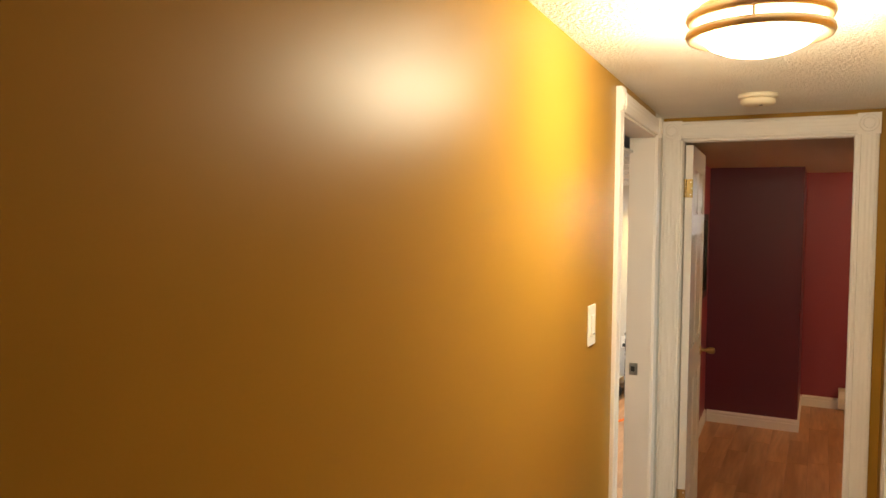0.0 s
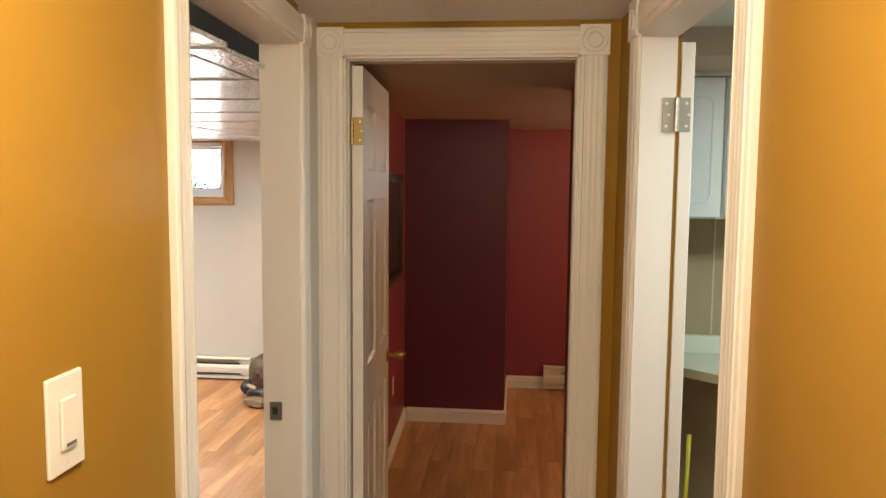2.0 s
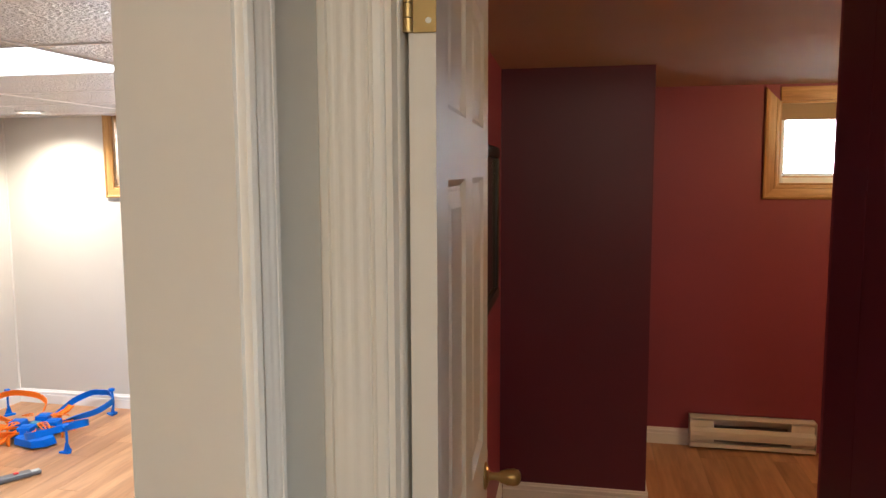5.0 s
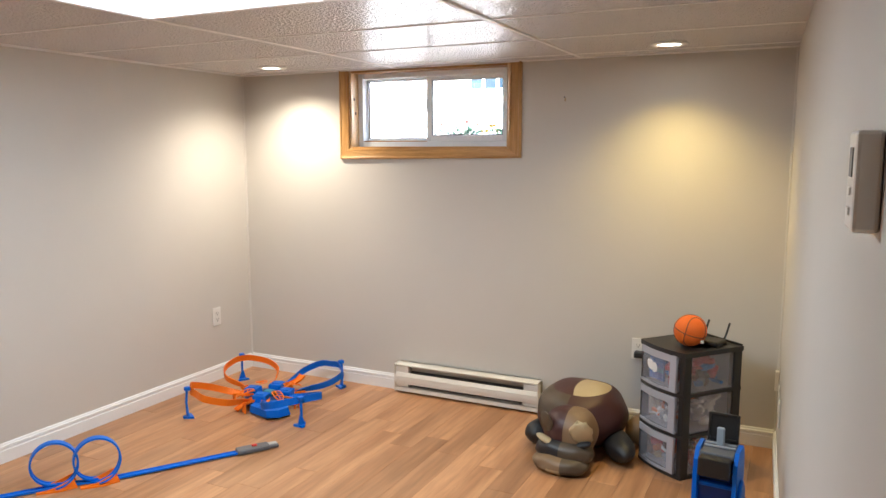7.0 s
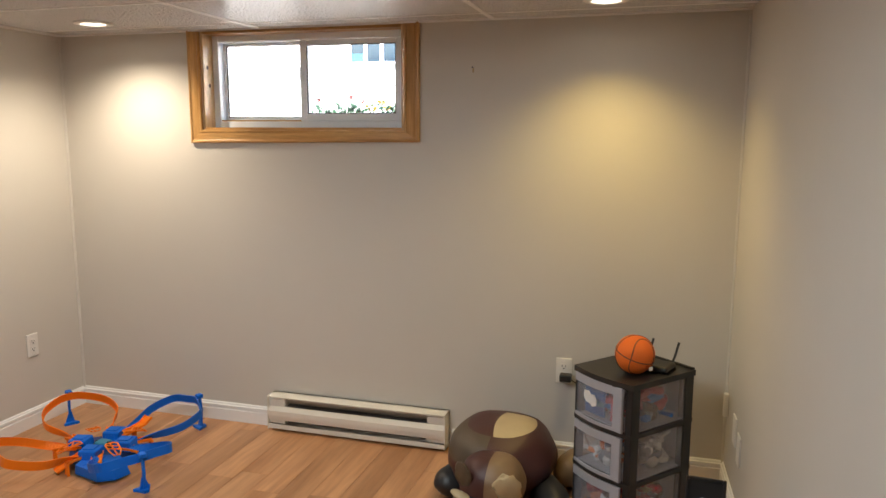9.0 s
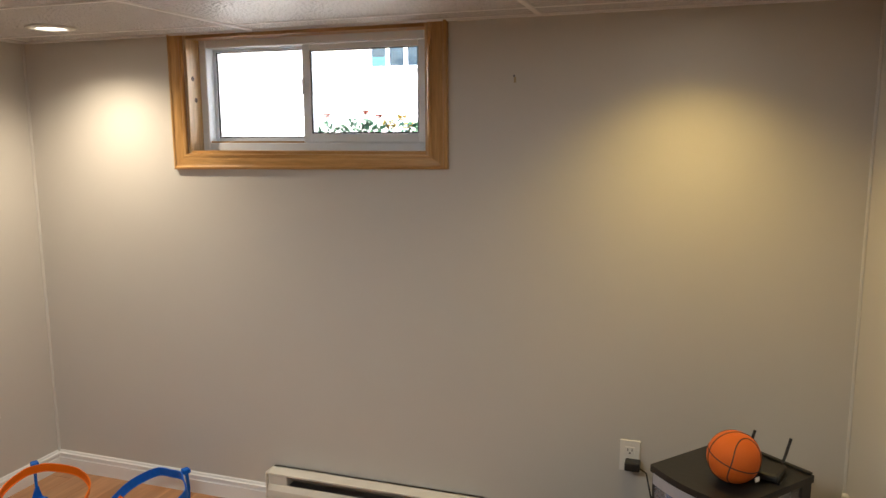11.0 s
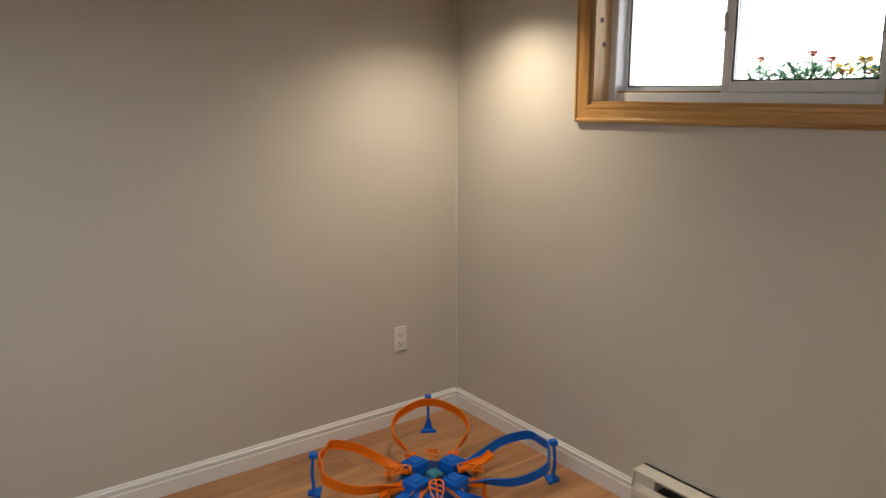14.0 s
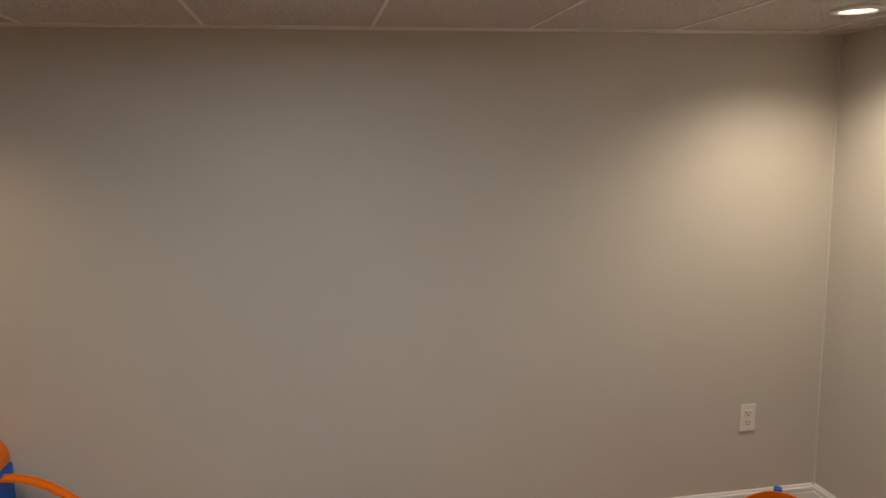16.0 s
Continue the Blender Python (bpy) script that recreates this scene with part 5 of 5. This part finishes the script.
CX, CYY = -3.105, 7.075
cross = thing("cross_track_set", "orange and blue loop track set with four raised loops", "toy track set", (CX, CYY, 0), 0)
for k, (ang, col, reach, top) in enumerate(((148, ORANGE, 0.50, 0.150), (62, BLUE, 0.46, 0.150), (238, ORANGE, 0.45, 0.150), (-30, BLUE, 0.44, 0.140))):
    c, s = math.cos(radians(ang)), math.sin(radians(ang))
    half = 0.165
    prof = [(0.10, -0.045), (0.19, -0.10), (0.30, -half), (0.41, -0.145), (reach - 0.015, -0.06), (reach, 0.0), (reach - 0.015, 0.06), (0.41, 0.145), (0.30, half), (0.19, 0.10), (0.10, 0.045)]
    rise = lambda r: 0.050 + (top - 0.050) * max(0, min(1, (r - 0.10) / (reach - 0.10))) ** 1.15
    pts = smooth_path([(r * c - w * s, r * s + w * c, rise(r)) for r, w in prof], 5, False)
    mid = Vector((0.30 * c, 0.30 * s, rise(0.30)))
    ups = []
    for p in pts:
        r = p.x * c + p.y * s
        lean = max(0, min(1, (r - 0.10) / 0.14))
        inward = (mid - p).normalized()
        ups.append((Vector((0, 0, 1)) * (1.15 - lean) + inward * lean * 1.4).normalized())
    wide = [(-0.019, 0.005), (-0.019, 0.0), (0.019, 0.0), (0.019, 0.005), (0.0165, 0.005), (0.0165, 0.0022), (-0.0165, 0.0022), (-0.0165, 0.005)]
    part("loop", sweep(bmesh.new(), pts, wide, ups=ups), col, cross, "blue plastic loop" if col is BLUE else "orange plastic loop", smooth=False)
    for w in (-0.048, 0.048):
        bm = sweep(bmesh.new(), [(0.06 * c - w * s * 0.9, 0.06 * s + w * c * 0.9, 0.054), (0.185 * c - w * 2.0 * s, 0.185 * s + w * 2.0 * c, 0.060)], [(-0.023, 0.009), (-0.023, -0.003), (0.023, -0.003), (0.023, 0.009), (0.020, 0.009), (0.020, 0.002), (-0.020, 0.002), (-0.020, 0.009)])
        ramp_ = part("track_connector", bm, ORANGE, cross)
        g = bmesh.new()
        x, y = 0.175 * c - w * 1.95 * s, 0.175 * s + w * 1.95 * c
        strip(g, [(-0.018, 0), (-0.013, 0.055), (0.013, 0.055), (0.018, 0), (0.010, 0), (0.006, 0.035), (-0.006, 0.035), (-0.010, 0)], (x, y, 0), (c, s, 0), (-s, c, 0), (0, 0, 1), 0.012)
        part("leg", g, ORANGE, ramp_)
    st = bmesh.new()
    r = reach + 0.02
    pole = [(r * c, r * s, 0.012), (r * c * 1.01, r * s * 1.01, 0.09), (r * c * 0.995, r * s * 0.995, top + 0.02)]
    sweep(st, pole, [(-0.006, -0.005), (0.006, -0.005), (0.005, 0.006), (-0.005, 0.006)], up=(c, s, 0))
    stand = part("stand", st, BLUE, cross, "blue plastic stand")
    f = bmesh.new()
    out = Vector((c, s, 0))
    side = Vector((-s, c, 0))
    base_pts = [(-0.036, -0.026), (0.036, -0.026), (0.018, 0.008), (0.010, 0.024), (-0.010, 0.024), (-0.018, 0.008)]
    prism(f, [tuple((out * (r + b) + side * a).xy) for a, b in base_pts], 0.0, 0.012)
    part("foot", f, BLUE, stand)
    w = bmesh.new()
    v = [out * (r - 0.004) + side * q + Vector((0, 0, z)) for q, z in ((-0.020, 0.012), (0.022, 0.012), (0.009, 0.050), (-0.008, 0.062))]
    lo, hi = [w.verts.new(p) for p in v], [w.verts.new(p + out * 0.006) for p in v]
    w.faces.new(lo)
    w.faces.new(hi[::-1])
    for i in range(4):
        w.faces.new((lo[i], lo[(i + 1) % 4], hi[(i + 1) % 4], hi[i]))
    bmesh.ops.recalc_face_normals(w, faces=w.faces)
    part("gusset", w, BLUE, stand)
    h = bmesh.new()
    box(h, -0.012, 0.020, -0.015, 0.015, top + 0.006, top + 0.026, 0.003)
    bmesh.ops.transform(h, matrix=pose(r * c * 0.985, r * s * 0.985, 0, 0, 0, ang), verts=h.verts)
    part("clip", h, BLUE, stand)
hub = bmesh.new()
prism(hub, [(0.150 * math.cos(radians(a)), 0.150 * math.sin(radians(a))) for a in range(16, 376, 45)], 0.012, 0.045)
part("hub_base", hub, DBLUE, cross, "blue hub base")
for k, ang in enumerate((103, 193, 283, 13)):
    bm = B(-0.044, 0.044, -0.040, 0.040, 0.045, 0.088, 0.005)
    box(bm, -0.030, 0.030, -0.026, 0.026, 0.0885, 0.093, 0.003)
    for q in (-0.047, 0.043):
        box(bm, q, q + 0.004, -0.022, 0.022, 0.050, 0.074, 0.001)
    for v in bm.verts:
        if v.co.z > 0.07:
            v.co.x *= 0.9
    bmesh.ops.transform(bm, matrix=pose(0.105 * math.cos(radians(ang)), 0.105 * math.sin(radians(ang)), 0, 0, 0, ang), verts=bm.verts)
    part("motor_housing", bm, BLUE, cross)
    bm = bmesh.new()
    rim = [(-0.052, -0.016, 0.074), (-0.030, -0.026, 0.082), (0.026, -0.024, 0.082), (0.050, -0.012, 0.074), (0.050, 0.012, 0.074), (0.026, 0.024, 0.082), (-0.030, 0.026, 0.082), (-0.052, 0.016, 0.074)]
    sweep(bm, rim, [(-0.0028, -0.002), (0.0028, -0.002), (0.0028, 0.002), (-0.0028, 0.002)], closed=True)
    for u, v in (((-0.030, -0.026, 0.082), (-0.004, 0.024, 0.082)), ((-0.004, -0.025, 0.082), (0.024, 0.023, 0.082)), ((-0.050, 0.0, 0.076), (0.048, 0.0, 0.078))):
        sweep(bm, [u, v], [(-0.0024, -0.002), (0.0024, -0.002), (0.0024, 0.002), (-0.0024, 0.002)])
    bmesh.ops.transform(bm, matrix=pose(0.128 * math.cos(radians(ang + 45)), 0.128 * math.sin(radians(ang + 45)), 0.010, 0, 12, ang + 45), verts=bm.verts)
    part("guard", bm, ORANGE, cross, "orange cage guard")
part("hub_cap", B(-0.030, 0.030, -0.026, 0.026, 0.045, 0.076, 0.005), mat("teal_blue_plastic", (0.03, 0.22, 0.36), 0.4, vary=0.35, scale=60), cross)
part("wheel", turned(bmesh.new(), [(0.016, -0.04), (0.018, -0.036), (0.018, 0.036), (0.016, 0.04)], (0, 0, 0.058), 16, "X"), BLACKP, cross)
bm = prism(bmesh.new(), [(0.13, -0.04), (0.25, -0.13), (0.23, -0.20), (0.17, -0.24), (0.02, -0.20), (0.00, -0.12)], 0.010, 0.050)
for v in bm.verts:
    if v.co.z > 0.03:
        v.co.xy = v.co.xy * 0.93 + Vector((0.075, -0.17)) * 0.07
part("booster", bm, BLUE, cross, "blue booster housing")
bm = bmesh.new()
for k in range(5):
    box(bm, 0.060 + k * 0.028, 0.064 + k * 0.028, -0.195, -0.12, 0.0503, 0.053)
part("booster_ribs", bm, BLUE, cross)
bm = sweep(bmesh.new(), [(0.02, 0.10, 0.06), (0.06, 0.20, 0.085), (0.07, 0.235, 0.11)], [(-0.026, 0.010), (-0.026, 0), (0.026, 0), (0.026, 0.010), (0.022, 0.010), (0.022, 0.003), (-0.022, 0.003), (-0.022, 0.010)])
part("exit_ramp", bm, ORANGE, cross)
bm = sweep(bmesh.new(), [(-0.02, -0.11, 0.055), (-0.05, -0.17, 0.03), (-0.07, -0.21, 0.008)], [(-0.024, 0.009), (-0.024, 0), (0.024, 0), (0.024, 0.009), (0.020, 0.009), (0.020, 0.003), (-0.020, 0.003), (-0.020, 0.009)])
part("entry_ramp", bm, ORANGE, cross)

# ---- loop track ----
HEAD, TAIL = Vector((-2.66, 6.56, 0)), Vector((-3.42, 5.50, 0))
A_, Bp = Vector((-3.105, 5.885, 0)), Vector((-3.228, 5.765, 0))
run = thing("loop_track", "straight blue toy track with two loops and grey launcher", "toy track set", (0, 0, 0))
d1 = (HEAD - A_).normalized()
narrow = [(-0.019, 0.008), (-0.019, 0.0), (0.019, 0.0), (0.019, 0.008), (0.016, 0.008), (0.016, 0.003), (-0.016, 0.003), (-0.016, 0.008)]
part("track", sweep(bmesh.new(), [tuple(HEAD - d1 * 0.16 + Vector((0, 0, 0.006))), tuple(A_ + d1 * 0.02 + Vector((0, 0, 0.006)))], narrow), BLUE, run, "blue plastic track")
d2 = (Bp - A_).normalized()
part("track", sweep(bmesh.new(), [tuple(A_ + Vector((0, 0, 0.010))), tuple(Bp + Vector((0, 0, 0.010)))], narrow), BLUE, run, "blue plastic track")
d3 = (TAIL - Bp).normalized()
part("track", sweep(bmesh.new(), [tuple(Bp + Vector((0, 0, 0.006))), tuple(Bp + d3 * 0.25 + Vector((0, 0, 0.005))), tuple(Bp + d3 * 0.75 + Vector((-0.03, 0, 0.005)))], narrow), BLUE, run, "blue plastic track")
for base_p, dd in ((A_, d1), (Bp, d3 * -1)):
    side = Vector((-dd.y, dd.x, 0))
    rl = 0.103
    pts, ups = [], []
    for i in range(41):
        a = -math.pi / 2 + 2 * math.pi * i / 40
        off = side * (0.045 * (i / 40 - 0.5))
        p = base_p + dd * (rl * math.cos(a)) * 0.95 + Vector((0, 0, rl + rl * math.sin(a) + 0.010)) + off
        pts.append(p)
        ups.append((base_p + Vector((0, 0, rl)) + off - p).normalized())
    lp = part("loop", sweep(bmesh.new(), pts, narrow, ups=ups), BLUE, run, "blue plastic loop")
    bm = prism(bmesh.new(), [tuple((base_p + dd * a + side * b).xy) for a, b in ((-0.075, -0.035), (0.02, -0.05), (0.085, -0.035), (0.085, 0.03), (0.03, 0.055), (-0.075, 0.035))], 0.0, 0.007)
    ba = part("loop_base", bm, ORANGE, run, "orange loop base")
    for q in (-1, 1):
        g = bmesh.new()
        v = [base_p + side * (0.030 * q) + dd * a + Vector((0, 0, z)) for a, z in ((-0.06, 0.007), (0.085, 0.007), (0.07, 0.045), (0.0, 0.018))]
        lo, hi = [g.verts.new(p) for p in v], [g.verts.new(p + side * 0.005 * q) for p in v]
        g.faces.new(lo)
        g.faces.new(hi[::-1])
        for i in range(4):
            g.faces.new((lo[i], lo[(i + 1) % 4], hi[(i + 1) % 4], hi[i]))
        bmesh.ops.recalc_face_normals(g, faces=g.faces)
        part("bracket", g, ORANGE, ba)
ang = math.degrees(math.atan2(d1.y, d1.x))
lm = pose(*(HEAD - d1 * 0.09), 0, 0, ang)
bm = B(-0.10, 0.06, -0.030, 0.030, 0.002, 0.026, 0.006, 2)
box(bm, 0.05, 0.105, -0.024, 0.024, 0.003, 0.020, 0.005, 2)
bmesh.ops.transform(bm, matrix=lm, verts=bm.verts)
lc = part("launcher", bm, GREY, run, "grey plastic launcher")
bm = B(-0.025, 0.0, -0.010, 0.010, 0.0262, 0.034, 0.003)
bmesh.ops.transform(bm, matrix=lm, verts=bm.verts)
part("launch_button", bm, RED, lc, "red button")
bm = B(0.055, 0.100, -0.015, 0.015, 0.0205, 0.024, 0.001)
bmesh.ops.transform(bm, matrix=lm, verts=bm.verts)
part("end_cap", bm, mat("light_grey_plastic", (0.45, 0.47, 0.48), 0.4), lc)

# ---- track tower ----
tower = thing("toy_track_tower", "blue toy track tower with rounded orange top and track", "toy track tower", (-3.61, 4.362, 0))
tower.scale = (1.17, 1.17, 1.17)
bm = prism(bmesh.new(), [(-0.075, -0.17), (0.085, -0.17), (0.085, 0.165), (-0.075, 0.165)], 0.0, 0.30)
for v in bm.verts:
    if v.co.z > 0.2:
        v.co.y *= 0.86
box(bm, -0.065, 0.075, -0.135, 0.132, 0.30, 0.425, 0.008, 2)
for k in range(5):
    box(bm, 0.078, 0.090, 0.110 - k * 0.055, 0.130 - k * 0.055, 0.10, 0.40, 0.003)
part("body", bm, BLUE, tower)
bm = bmesh.new()
n = 14
prof = [(0.13 * math.cos(math.pi * i / n), 0.425 + 0.105 * math.sin(math.pi * i / n) ** 0.7) for i in range(n + 1)]
lo, hi = [bm.verts.new((-0.06, y, z)) for y, z in prof], [bm.verts.new((0.072, y, z)) for y, z in prof]
bm.faces.new(lo)
bm.faces.new(hi[::-1])
for i in range(n + 1):
    j = (i + 1) % (n + 1)
    bm.faces.new((lo[i], lo[j], hi[j], hi[i]))
bmesh.ops.recalc_face_normals(bm, faces=bm.faces)
bmesh.ops.bevel(bm, geom=list(bm.edges), offset=0.006, segments=2, affect="EDGES")
part("hood", bm, ORANGE, tower, "orange rounded hood")
pts = [(0.03, 0.12 + 0.40 * k / 12, 0.405 - 0.40 * (k / 12) ** 2.2 + 0.004) for k in range(13)]
part("track", sweep(bmesh.new(), pts, narrow), ORANGE, tower, "orange plastic track")

# ---- floor planks ----
PW, PL, GAP = 0.128, 0.9, 0.0004
rnd = random.Random(7)


def clip_poly(poly, ax, lim, keep_less):
    out = []
    for i in range(len(poly)):
        p, q = poly[i], poly[(i + 1) % len(poly)]
        a = (p[ax] <= lim) if keep_less else (p[ax] >= lim)
        b = (q[ax] <= lim) if keep_less else (q[ax] >= lim)
        if a:
            out.append(p)
        if a != b:
            t = (lim - p[ax]) / (q[ax] - p[ax])
            out.append((p[0] + (q[0] - p[0]) * t, p[1] + (q[1] - p[1]) * t))
    return out


plank_count = 0
rest = bmesh.new()


def lay(x0, x1, y0, y1, near):
    """Planks along y over a rectangle, staggered."""
    global plank_count
    n = int(math.ceil((x1 - x0) / PW))
    for i in range(n):
        a, b = x0 + i * PW + GAP, min(x1, x0 + (i + 1) * PW) - GAP
        if b - a < 0.004:
            continue
        y = y0 - rnd.uniform(0.1, PL)
        while y < y1:
            length = PL * rnd.choice((0.62, 0.8, 1.0, 1.0))
            c, d = max(y + GAP, y0), min(y + length - GAP, y1)
            y += length
            if d - c < 0.03:
                continue
            z = rnd.uniform(-0.0003, 0.0)
            if near(0.5 * (a + b), 0.5 * (c + d)) and plank_count < 298:
                bm = bmesh.new()
                w, l = (b - a) / 2, (d - c) / 2
                e = 0.0006
                top = [bm.verts.new(v) for v in ((-w + e, -l + e, z), (w - e, -l + e, z), (w - e, l - e, z), (-w + e, l - e, z))]
                mid = [bm.verts.new(v) for v in ((-w, -l, z - e), (w, -l, z - e), (w, l, z - e), (-w, l, z - e))]
                low_ = [bm.verts.new(v) for v in ((-w, -l, -0.012), (w, -l, -0.012), (w, l, -0.012), (-w, l, -0.012))]
                bm.faces.new(top)
                for r, s in ((top, mid), (mid, low_)):
                    for k in range(4):
                        bm.faces.new((r[k], s[k], s[(k + 1) % 4], r[(k + 1) % 4]))
                ob = part("plank", bm, LAMINATE, floor)
                ob.location = (0.5 * (a + b), 0.5 * (c + d), 0)
                plank_count += 1
            else:
                box(rest, a, b, c, d, -0.012, z - 0.0004)


lay(XL, -0.40, 3.9, YW, lambda x, y: True)
lay(-0.40, -0.22, 3.9, YW, lambda x, y: False)
lay(-0.22, 0.80, YD + 0.11, YP, lambda x, y: y < 7.7)
lay(0.80, 3.3, 5.15, YP, lambda x, y: x < 1.6)
lay(XL, 0.95, YB, 3.9, lambda x, y: y > 2.2 and x > -3.0)
lay(-0.22, 0.95, 3.9, YD + 0.11, lambda x, y: True)
lay(0.95, 3.3, YB, 5.06, lambda x, y: False)
part("more_planks", rest, LAMINATE, floor, kind="stuff")
